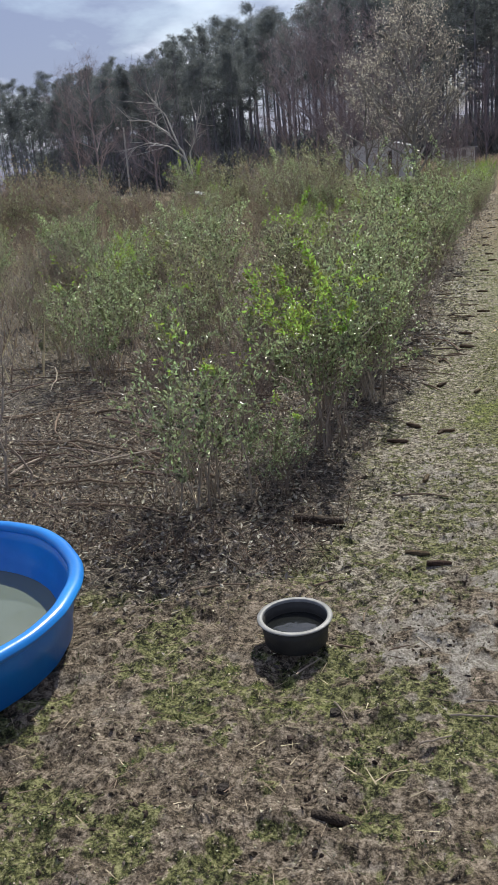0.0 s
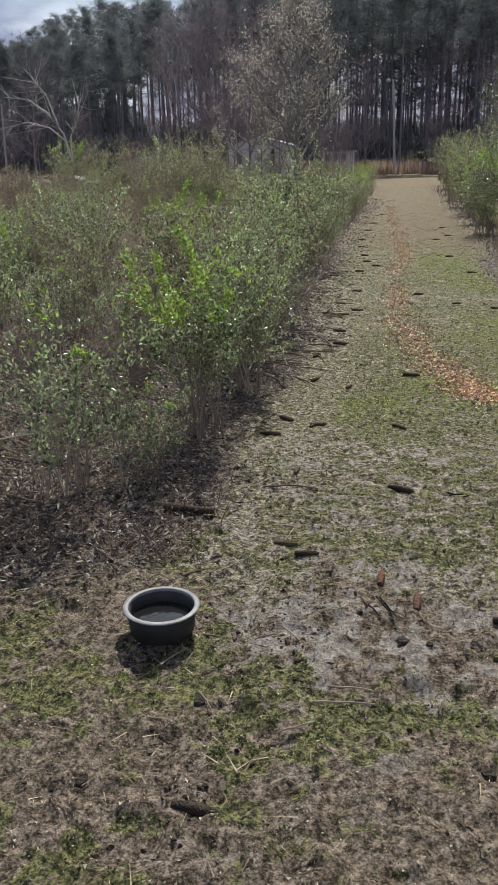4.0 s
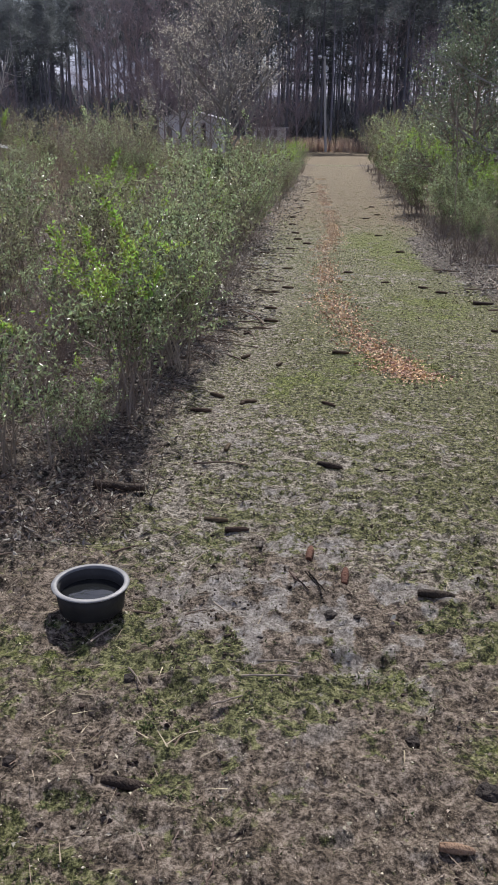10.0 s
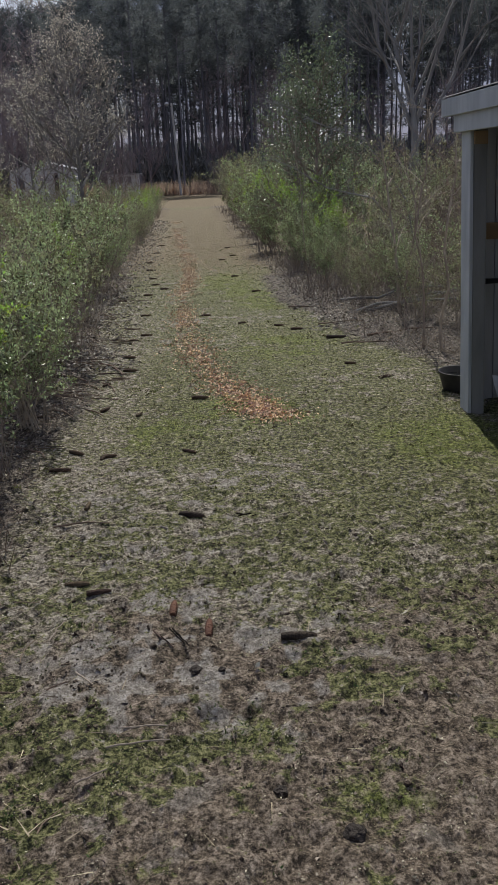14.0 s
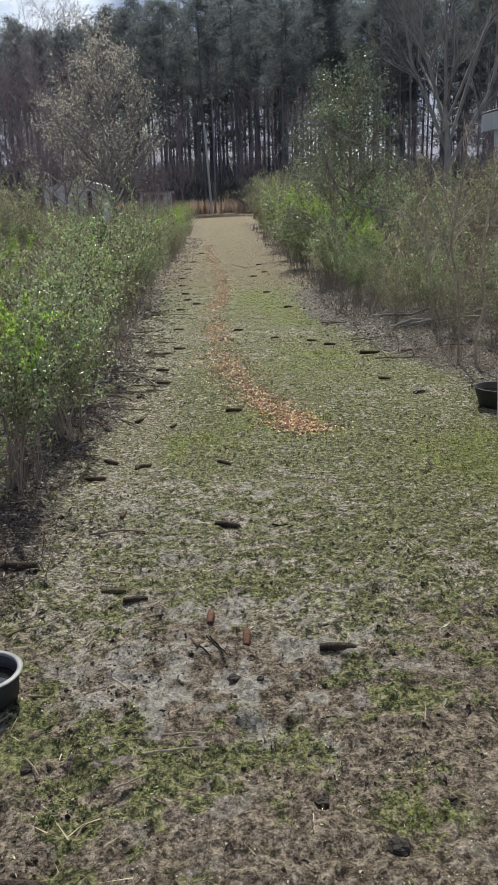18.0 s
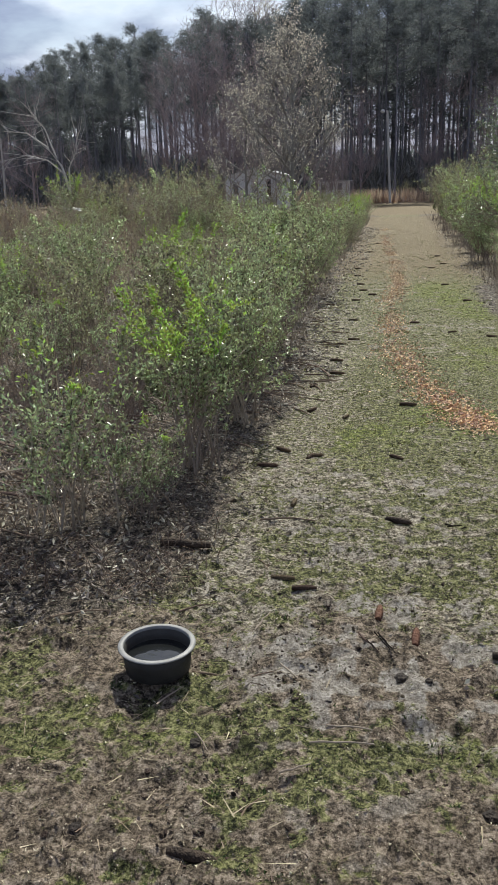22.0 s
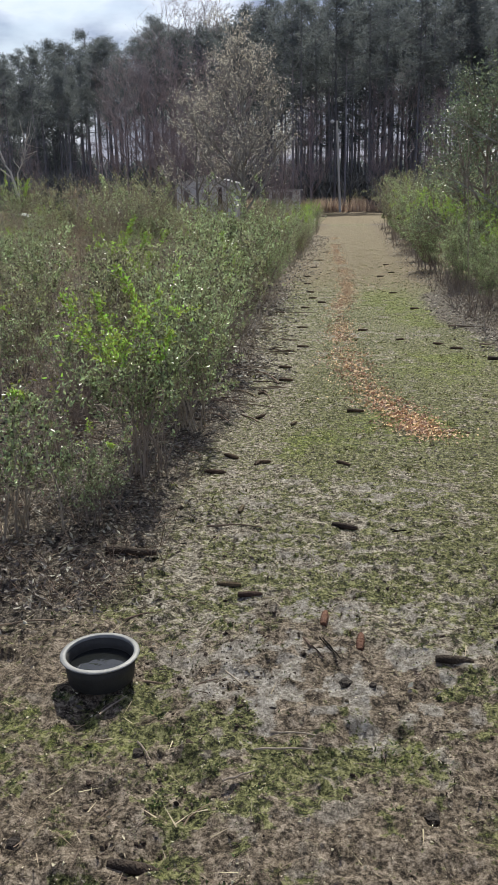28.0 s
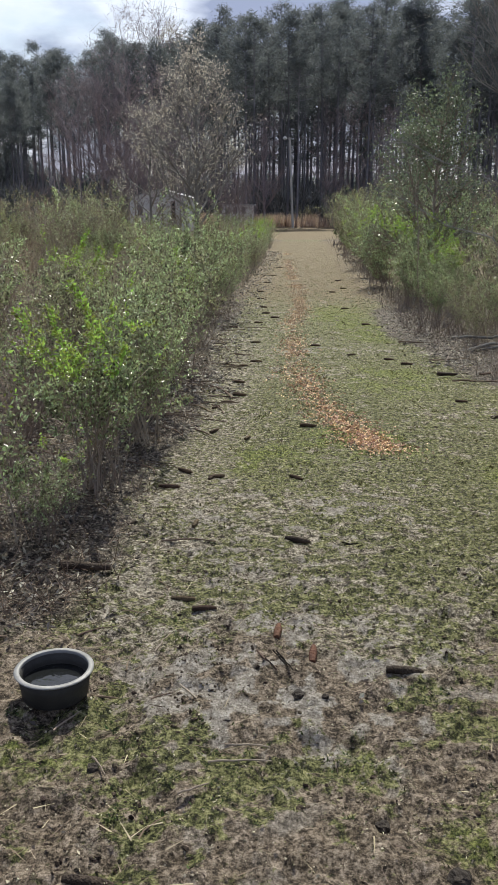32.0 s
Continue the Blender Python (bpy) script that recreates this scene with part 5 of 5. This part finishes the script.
def arching_branch(x, y, ends, seed):
    """A long pale leafless branch of a leaning sapling, with side twigs."""
    q = np.random.default_rng(seed)
    ob = thing("bare_sapling", "pale leafless sapling arching out over the shrubs", "tree", at(x, y, -0.02), "saplings by the path")
    pts = [Vector(p) for p in ends]
    part("trunk", Build().tube(pts, 0.014, 0.004, 6, cap=False), M["bark_grey"], ob)
    b = Build()
    for i in range(16):
        u = q.uniform(0.35, 0.98) * (len(pts) - 1)
        k = min(int(u), len(pts) - 2)
        p = pts[k].lerp(pts[k + 1], u - k)
        d = (pts[k + 1] - pts[k]).normalized() + Vector(q.normal(size=3)) * 0.6
        e = p + d.normalized() * q.uniform(0.15, 0.5)
        b.tube([p, p.lerp(e, 0.5) + Vector(q.normal(size=3)) * 0.03, e], 0.005, 0.002, 3, cap=False)
    part("branchwork", b, M["bark_grey"], ob)


arching_branch(3.3, 12.0, ((0, 0, 0), (-0.15, 0, 0.7), (-0.57, 0, 1.26), (-1.2, 0, 1.42), (-1.67, 0, 1.7), (-2.05, 0, 1.87)), 651)
arching_branch(3.5, 12.2, ((0, 0, 0), (-0.25, 0, 1.2), (-0.83, 0, 2.02), (-1.45, 0, 2.24), (-1.91, 0, 2.48), (-2.36, 0, 2.63)), 652)

# ---- open shed beside the path ----
LEAN = -0.07  # the whole front leans out over its height
shed = thing("open_shed", "open-fronted shed with pale trim, grey siding and a low sheet roof", "shed", Matrix())


def board(name, x0, y0, z0, x1, y1, z1, mt, label="", bevel=0.004):
    b = Build().box(x0, y0, z0, x1, y1, z1)
    v = b.v[0]
    v[:, 0] += LEAN * np.clip(v[:, 2], 0, None) / 1.9
    return part(name, b, M[mt], shed, label, bevel=bevel)


board("corner_trim", 2.05, 5.62, -0.05, 2.074, 5.80, 1.92, "trim", "pale painted corner board")
board("corner_post", 2.075, 5.625, -0.05, 2.165, 5.80, 1.92, "post_side", "bare grey corner post")
board("front_post", 2.01, 2.72, -0.05, 2.13, 2.90, 1.92, "trim", "pale painted corner post")
board("post_block", 2.072, 5.60, 1.78, 2.16, 5.618, 1.86, "timber", "bare tan block under the beam")
board("front_beam", 2.008, 2.7, 1.86, 2.05, 5.84, 2.06, "trim", "pale painted beam over the opening")
board("fascia", 1.98, 2.6, 1.965, 2.005, 6.02, 2.075, "trim", "pale painted fascia board")
for i in range(9):
    board("siding_board", 2.13 + 0.22 * i, 5.97, -0.02, 2.13 + 0.22 * i + 0.214, 6.0, 2.05, "siding", bevel=0.003)
board("end_wall", 2.12, 6.003, -0.02, 4.12, 6.02, 2.05, "siding")
board("rail", 2.14, 5.925, 1.16, 4.05, 5.967, 1.27, "timber", "bare tan timber rail")
board("bar", 2.14, 5.87, 0.86, 4.05, 5.91, 0.895, "black", "black metal bar")
board("back_wall", 4.05, 2.7, -0.02, 4.08, 5.97, 2.3, "siding")
board("near_wall", 2.13, 2.70, -0.02, 4.05, 2.73, 2.05, "siding")
rb = Build()
for i in range(39):
    xa, xb = 1.97 + 0.06 * i, 2.03 + 0.06 * i
    za, zb = 2.08 + 0.1 * (xa - 1.97) + 0.012 * (i % 2), 2.08 + 0.1 * (xb - 1.97) + 0.012 * ((i + 1) % 2)
    rb.add([(xa, 2.55, za), (xb, 2.55, zb), (xb, 6.06, zb), (xa, 6.06, za), (xa, 2.55, za + 0.004), (xb, 2.55, zb + 0.004), (xb, 6.06, zb + 0.004), (xa, 6.06, za + 0.004)],
           [(0, 3, 2, 1), (4, 5, 6, 7), (0, 1, 5, 4), (2, 3, 7, 6)] + ([(3, 0, 4, 7)] if i == 0 else []))
rv = np.concatenate(rb.v)
rb.v = [rv + np.array([LEAN, 0, 0])]
part("roof", rb, M["roofing"], shed, "grey corrugated roof sheet")

shovel = thing("scoop_shovel", "white-bladed scoop with a maroon handle standing in the shed", "shovel", Matrix())
part("handle", Build().tube([(2.37, 5.79, 0.2), (2.355, 5.81, 0.55), (2.345, 5.85, 0.95)], 0.014, 0.014, 10), M["maroon"], shovel, "maroon handle", smooth=True)
sb = Build()
cols, rows = 9, 6
sv = []
for k in range(rows):
    for c in range(cols):
        u, v = c / (cols - 1) - 0.5, k / (rows - 1)
        sv.append((2.375 + u * (0.19 - 0.08 * v ** 3), 5.78 - 0.12 * v + 0.16 * u * u, 0.215 - 0.2 * v + 0.02 * math.sin(3 * v)))
sq = [(k * cols + c, k * cols + c + 1, (k + 1) * cols + c + 1, (k + 1) * cols + c) for k in range(rows - 1) for c in range(cols - 1)]
blade = part("blade", sb.add(sv, sq), M["whitish"], shovel, "dirty white scoop blade", smooth=True)
sol = blade.modifiers.new("thick", "SOLIDIFY")
sol.thickness = 0.004

bucket = thing("tub", "dark round tub holding pale water, behind the shed's corner post", "tub", at(2.21, 6.28, 0.0, 0, 0.86))
part("body", Build().lathe([(0, 0.006), (0.15, 0.006), (0.165, 0.02), (0.205, 0.165), (0.212, 0.172), (0.207, 0.178), (0.198, 0.172), (0.158, 0.03), (0, 0.02)]), M["pan"], bucket, smooth=True)
part("water", Build().lathe([(0, 0.12), (0.186, 0.12)]), M["water_dark"], bucket, "pale reflecting water")

# ---- far things ----
house = thing("white_shed", "small white gabled shed with dark openings behind the budding trees", "shed", at(-7.8, 50.5, 0))
part("wall", Build().box(-1.75, 0, 0, 1.75, 4, 2.02).add([(-1.75, 0.001, 2.02), (1.75, 0.001, 2.02), (0, 0.001, 2.44), (-1.75, 3.99, 2.02), (1.75, 3.99, 2.02), (0, 3.99, 2.44)], [(0, 1, 2), (5, 4, 3), (0, 2, 5, 3), (1, 4, 5, 2)]), M["house_wall"], house, "white wall")
part("roof", Build().add([(-1.85, -0.1, 1.99), (0, -0.1, 2.45), (0, 4.2, 2.45), (-1.85, 4.2, 1.99), (-1.85, -0.1, 2.05), (0, -0.1, 2.52), (0, 4.2, 2.52), (-1.85, 4.2, 2.05),
                           (1.85, -0.1, 1.99), (1.85, 4.2, 1.99), (1.85, 4.2, 2.05), (1.85, -0.1, 2.05)],
                          [(0, 3, 2, 1), (4, 5, 6, 7), (0, 1, 5, 4), (2, 3, 7, 6), (0, 4, 7, 3), (1, 2, 9, 8), (5, 11, 10, 6), (1, 8, 11, 5), (2, 6, 10, 9), (8, 9, 10, 11)]), M["roof_pale"], house, "pale grey roof")
for x0, x1, z0, z1, nm in ((-1.3, -1.0, 1.05, 1.65, "window"), (0.66, 0.9, 0.9, 1.85, "doorway")):
    # doorway is a solid dark panel standing in for the shade inside
    hole = part(nm, Build().box(x0, -0.03, z0, x1, 0.03, z1), M["house_dark" if nm == "doorway" else "shade_glass"], house, "dark opening" if nm == "doorway" else "dim window")
    fr = Build().box(x0 - 0.06, -0.05, z0 - 0.06, x0, 0.02, z1 + 0.06).box(x1, -0.05, z0 - 0.06, x1 + 0.06, 0.02, z1 + 0.06).box(x0, -0.05, z1, x1, 0.02, z1 + 0.06)
    part("frame", fr, M["house_wall"], hole, "pale frame")
low = thing("lean_to", "low white lean-to with a flat pale roof", "shed", at(-3.5, 53, 0))
part("wall", Build().box(-0.9, 0, 0, 0.9, 1.8, 1.62), M["house_wall"], low)
part("roof", Build().box(-1.05, -0.25, 1.62, 1.05, 2.0, 1.69), M["roof_pale"], low)
for x0 in (-0.72, -0.22, 0.28):
    part("opening", Build().box(x0, -0.02, 1.15, x0 + 0.22, 0.02, 1.52), M["shade_glass"], low)


def yard_pole(x, y, tall, lean, label):
    ob = thing("utility_pole", label, "pole", at(x, y, 0))
    part("shaft", Build().tube([(0, 0, -0.1), (lean / 2, 0, tall / 2), (lean, 0, tall)], 0.10, 0.08, 12), M["pole"], ob)
    part("arm", Build().tube([(lean, 0, tall - 0.3), (lean - 0.25, -0.3, tall - 0.05), (lean - 0.3, -0.55, tall - 0.02)], 0.025, 0.02, 6), M["black"], ob)
    head = part("lamp_head", Build().lathe([(0, -0.14), (0.1, -0.14), (0.17, -0.06), (0.1, 0.06), (0, 0.1)], 14), M["lamp"], ob)
    head.matrix_basis = pose(lean - 0.32, -0.62, tall - 0.05)
    part("lens", Build().lathe([(0, -0.17), (0.06, -0.165), (0.09, -0.142)], 12), M["whitish"], head, "clouded lamp lens")


yard_pole(-0.185, 67, 6.5, -0.36, "weathered leaning timber pole with a yard lamp")
yard_pole(-34.4, 75, 6.0, 0.1, "distant timber pole with a pale lamp")

tarp = new("metal_sheet", Build().add([(-0.5, -0.3, 0.9), (0.45, -0.25, 0.75), (0.5, 0.35, 0.78), (-0.45, 0.3, 0.95), (-0.5, -0.3, 0.885), (0.45, -0.25, 0.735), (0.5, 0.35, 0.765), (-0.45, 0.3, 0.935)],
                                  [(0, 1, 2, 3), (7, 6, 5, 4), (0, 4, 5, 1), (1, 5, 6, 2), (2, 6, 7, 3), (3, 7, 4, 0)]).mesh("metal_sheet", M["whitish"]))
tarp.matrix_basis = at(-11.7, 32)
tagged(tarp, "pale sheet lying on the brush in the field", "sheet")


# ---- loose cover ----
def stuff(name, build, mt, label, category):
    return tagged(new(name, build.mesh(name, M[mt])), label, category, kind="stuff")


def spread(n, x0, x1, y0, y1, keep, seed, power=1.0):
    q = np.random.default_rng(seed)
    x, y = q.uniform(x0, x1, n), y0 + (y1 - y0) * q.uniform(0, 1, n) ** power
    k = q.uniform(0, 1, n) < keep(x, y)
    return x[k], y[k], q


def flat_dirs(q, k, lift=0.25):
    a = q.uniform(0, 6.283, k)
    return np.stack([np.cos(a), np.sin(a), q.normal(size=k) * lift], 1)


x, y, q = spread(90000, -7, 7, 2.4, 13, lambda x, y: np.clip(litter_mask(x, y) * np.clip(7 / (np.hypot(x, y) + 2), 0, 1) + 0.02, 0, 1), 601, 1.5)
stuff("leaf_litter", Build().leaves(np.stack([x, y, height(x, y) + q.uniform(0.002, 0.02, len(x))], 1), flat_dirs(q, len(x), 0.55), 0.036, 0.015, r=q), "litter", "grey-brown dead leaves under the shrubs", "leaf litter")
x, y, q = spread(84000, -6, 6, 1.3, 13, lambda x, y: np.clip(litter_mask(x, y) * (0.22 + 0.78 * step(-1.3, -1.8, x)) + 0.03 + 0.09 * step(0.1, -0.5, x) * step(4.5, 3, y), 0, 1), 602, 1.5)
stuff("straw", Build().blades(np.stack([x, y, height(x, y) + q.uniform(0.003, 0.025, len(x))], 1), flat_dirs(q, len(x), 0.15), 0.075, 0.004, r=q), "straw", "dead straw stems over the ground", "straw")
x, y, q = spread(50000, -1.6, 2.4, 1.2, 34, lambda x, y: moss_mask(x, y) * (1 - litter_mask(x, y)) * step(34, 12, y), 603, 2.0)
k = 8
size = np.clip(q.lognormal(-0.1, 0.42, len(x)), 0.4, 2.4) * np.clip(0.5 + 0.09 * y, 0, 1.05)
x, y, size = (np.repeat(v, k) for v in (x, y, size))
x, y = x + q.normal(size=len(x)) * 0.010 * size, y + q.normal(size=len(x)) * 0.010 * size
w = q.normal(size=(len(x), 3)) * 0.6
w[:, 2] = 0.8
near = y + 0.8 * (fbm(x * 2, y * 2, 77) - 0.5) < 3.0
for pick, mt, lab in ((near, "moss_green", "deep green moss tufts on the damp mud"), (~near, "grass", "short yellow-green moss and grass on the path")):
    stuff("short_grass", Build().blades(np.stack([x, y, height(x, y) - 0.002], 1)[pick], w[pick], 0.0105 * size[pick], 0.0045 * size[pick][:, None], r=q), mt, lab, "grass")
x, y, q = spread(52000, -1.6, 2.3, 1.2, 6.5, lambda x, y: 0.25 + 0.75 * step(0.4, 0.6, fbm(x * 6, y * 6, 71)), 609, 1.5)
s = (0.002 + 0.006 * q.uniform(0, 1, len(x)) ** 2.5)[:, None, None]
corner = q.normal(size=(len(x), 4, 3))
corner /= np.linalg.norm(corner, axis=2)[:, :, None]
base = np.stack([x, y, height(x, y) + 0.001], 1)[:, None, :]
crumb = Build()
crumb.v.append((base + corner * s).reshape(-1, 3))
i4 = np.arange(len(x)) * 4
crumb.f.extend(map(tuple, np.concatenate([np.stack([i4 + a, i4 + b, i4 + c], 1) for a, b, c in ((0, 1, 2), (0, 3, 1), (1, 3, 2), (0, 2, 3))]).tolist()))
crumb.n = 4 * len(x)
cx, cy, q = spread(15000, -1.6, 2.0, 1.2, 4.6, lambda x, y: step(4.6, 2.4, y) * step(0.49, 0.58, 0.5 * fbm(x * 3, y * 3, 73) + 0.5 * fbm(x * 9, y * 9, 74)), 613, 1.3)
ring = np.arange(6) * math.pi / 3
dome = np.concatenate([np.stack([np.cos(ring), np.sin(ring), 0 * ring - 0.2], 1), np.stack([0.66 * np.cos(ring + 0.5), 0.66 * np.sin(ring + 0.5), 0 * ring + 0.42], 1), [[0, 0, 0.62]]])
lump = dome[None] * q.uniform(0.45, 1.55, (len(cx), 13, 1)) * q.uniform(0.6, 1.5, (len(cx), 1, 3))
lump = np.stack([cx, cy, height(cx, cy)], 1)[:, None, :] + lump * (0.0025 + 0.007 * q.uniform(0, 1, len(cx)) ** 2.5)[:, None, None]
clods = Build()
clods.v.append(lump.reshape(-1, 3))
i13 = np.arange(len(cx)) * 13
faces = [(j, (j + 1) % 6, 6 + j) for j in range(6)] + [(6 + j, (j + 1) % 6, 6 + (j + 1) % 6) for j in range(6)] + [(6 + j, 6 + (j + 1) % 6, 12) for j in range(6)]
clods.f.extend(map(tuple, np.concatenate([np.stack([i13 + a, i13 + b, i13 + c], 1) for a, b, c in faces]).tolist()))
clods.n = 13 * len(cx)
stuff("mud_lumps", clods, "lump", "small dark lumps of trodden mud", "soil")
stuff("soil_crumbs", crumb, "crumb", "loose crumbs of earth on the path", "soil")
x, y, q = spread(9000, -1.7, -0.35, 7.5, 32, lambda x, y: step(-0.3, -0.75, x), 615, 1.4)
stuff("leaf_litter", Build().leaves(np.stack([x, y, height(x, y) + 0.006], 1), flat_dirs(q, len(x)), 0.05, 0.022, r=q), "litter", "dead leaves along the hedge's foot", "leaf litter")
x, y, q = spread(4000, 1.2, 2.3, 9, 30, lambda x, y: step(1.2, 1.8, x), 616, 1.4)
stuff("leaf_litter", Build().leaves(np.stack([x, y, height(x, y) + 0.006], 1), flat_dirs(q, len(x)), 0.05, 0.022, r=q), "litter", "dead leaves along the path's far edge", "leaf litter")
x, y, q = spread(34000, -1.9, 2.2, 1.2, 8, lambda x, y: 0.12 + 0.4 * step(0.5, 0.62, fbm(x * 2.5, y * 2.5, 75)), 604, 1.3)
stuff("debris", Build().leaves(np.stack([x, y, height(x, y) + 0.003], 1), flat_dirs(q, len(x), 0.4), 0.012, 0.006, r=q), "chip", "small dead leaf bits and chips on the path", "debris")
ty = np.array([5.8, 6.0, 6.6, 7.0, 7.7, 8.5, 9.5, 10.7, 12.3, 14.4, 17.3, 21.6, 26, 32])
tx = np.array([0.72, 0.62, 0.46, 0.35, 0.21, 0.14, 0.08, 0.05, 0.03, 0.18, 0.14, -0.06, -0.16, -0.25])
q = np.random.default_rng(605)
y = 5.85 + 26 * q.uniform(0, 1, 10500) ** 1.85
y = y + q.normal(size=len(y)) * 0.12
y = y[0.6 * value_noise(y * 1.6, 0 * y + 3, 91) + 0.4 * q.uniform(0, 1, len(y)) > np.clip(0.26 + 0.024 * (y - 8), 0.26, 0.6)]
x = np.interp(y, ty, tx) + q.normal(size=len(y)) * (0.075 + 0.03 * (y < 9) + 0.07 * q.uniform(0, 1, len(y)) ** 4)
stuff("corn_trail", Build().leaves(np.stack([x, y, height(x, y) + 0.006], 1), flat_dirs(q, len(x), 0.3), 0.026, 0.018, r=q), "corn", "trail of scattered orange corn along the path", "corn")
x, y, q = spread(15000, -9, 12, 67.2, 70.2, lambda x, y: step(0.3, 0.5, fbm(x * 0.8, y * 0.8, 85)), 606)
w = q.normal(size=(len(x), 3)) * 0.25
w[:, 2] = 1
stuff("broom_grass", Build().blades(np.stack([x, y, np.zeros(len(x))], 1), w, 0.95 + 0.0 * x, 0.05, r=q), "sedge", "red-brown broom grass along the wood", "grass")
q = np.random.default_rng(607)
x = q.uniform(-75, 40, 52000)
y = 70.5 + np.clip(-22 - x, 0, 99) * 0.9 + 8 * q.uniform(0, 1, len(x))
w = q.normal(size=(len(x), 3)) * 0.6
w[:, 2] = 1
crest = 1.8 + 2.0 * fbm(x * 0.35, y * 0.35, 81)
stuff("undergrowth", Build().blades(np.stack([x, y, crest * q.uniform(0, 1, len(x))], 1), w, 0.8 + 0.0 * x, 0.10, r=q), "brush", "undergrowth at the foot of the pines, haze put into its grey", "undergrowth")
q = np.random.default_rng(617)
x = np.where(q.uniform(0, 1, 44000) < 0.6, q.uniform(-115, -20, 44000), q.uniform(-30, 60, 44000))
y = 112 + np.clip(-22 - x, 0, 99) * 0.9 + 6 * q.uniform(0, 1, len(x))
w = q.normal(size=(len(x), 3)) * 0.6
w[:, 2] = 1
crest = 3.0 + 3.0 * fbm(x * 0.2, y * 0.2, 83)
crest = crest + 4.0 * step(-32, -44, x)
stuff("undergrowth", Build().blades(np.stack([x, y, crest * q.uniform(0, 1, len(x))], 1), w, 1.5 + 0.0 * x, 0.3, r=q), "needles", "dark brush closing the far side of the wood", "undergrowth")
x, y, q = spread(26000, -30, -2.2, 6, 45, lambda x, y: (x > -3 - y * 0.66) * 1.0, 608, 1.0)
w = q.normal(size=(len(x), 3)) * 0.35
w[:, 2] = 1
stuff("dead_stems", Build().blades(np.stack([x, y, np.zeros(len(x))], 1), w, 0.6 + 0.0 * x, 0.010 + 0.0006 * y[:, None], r=q), "straw", "dead upright weed stems in the field", "weeds")
x, y, q = spread(10000, -3.4, -0.72, 3.1, 14, lambda x, y: np.clip(litter_mask(x, y), 0, 1), 611, 1.5)
w = q.normal(size=(len(x), 3))
w[:, 2] = np.abs(w[:, 2]) * 0.9
stuff("twig_scrub", Build().blades(np.stack([x, y, height(x, y) - 0.01], 1), w, 0.2 + 0.0 * x, 0.005 + 0.0 * y[:, None], r=q), "stick", "low dead twigs and stems at the foot of the shrubs", "weeds")
x, y, q = spread(5000, 1.7, 6, 7.2, 16, lambda x, y: np.clip(litter_mask(x, y), 0, 1), 612, 1.2)
w = q.normal(size=(len(x), 3))
w[:, 2] = np.abs(w[:, 2]) * 0.9
stuff("twig_scrub", Build().blades(np.stack([x, y, height(x, y) - 0.01], 1), w, 0.35 + 0.0 * x, 0.009 + 0.0 * y[:, None], r=q), "twig", "low dead twigs and stems beside the path", "weeds")
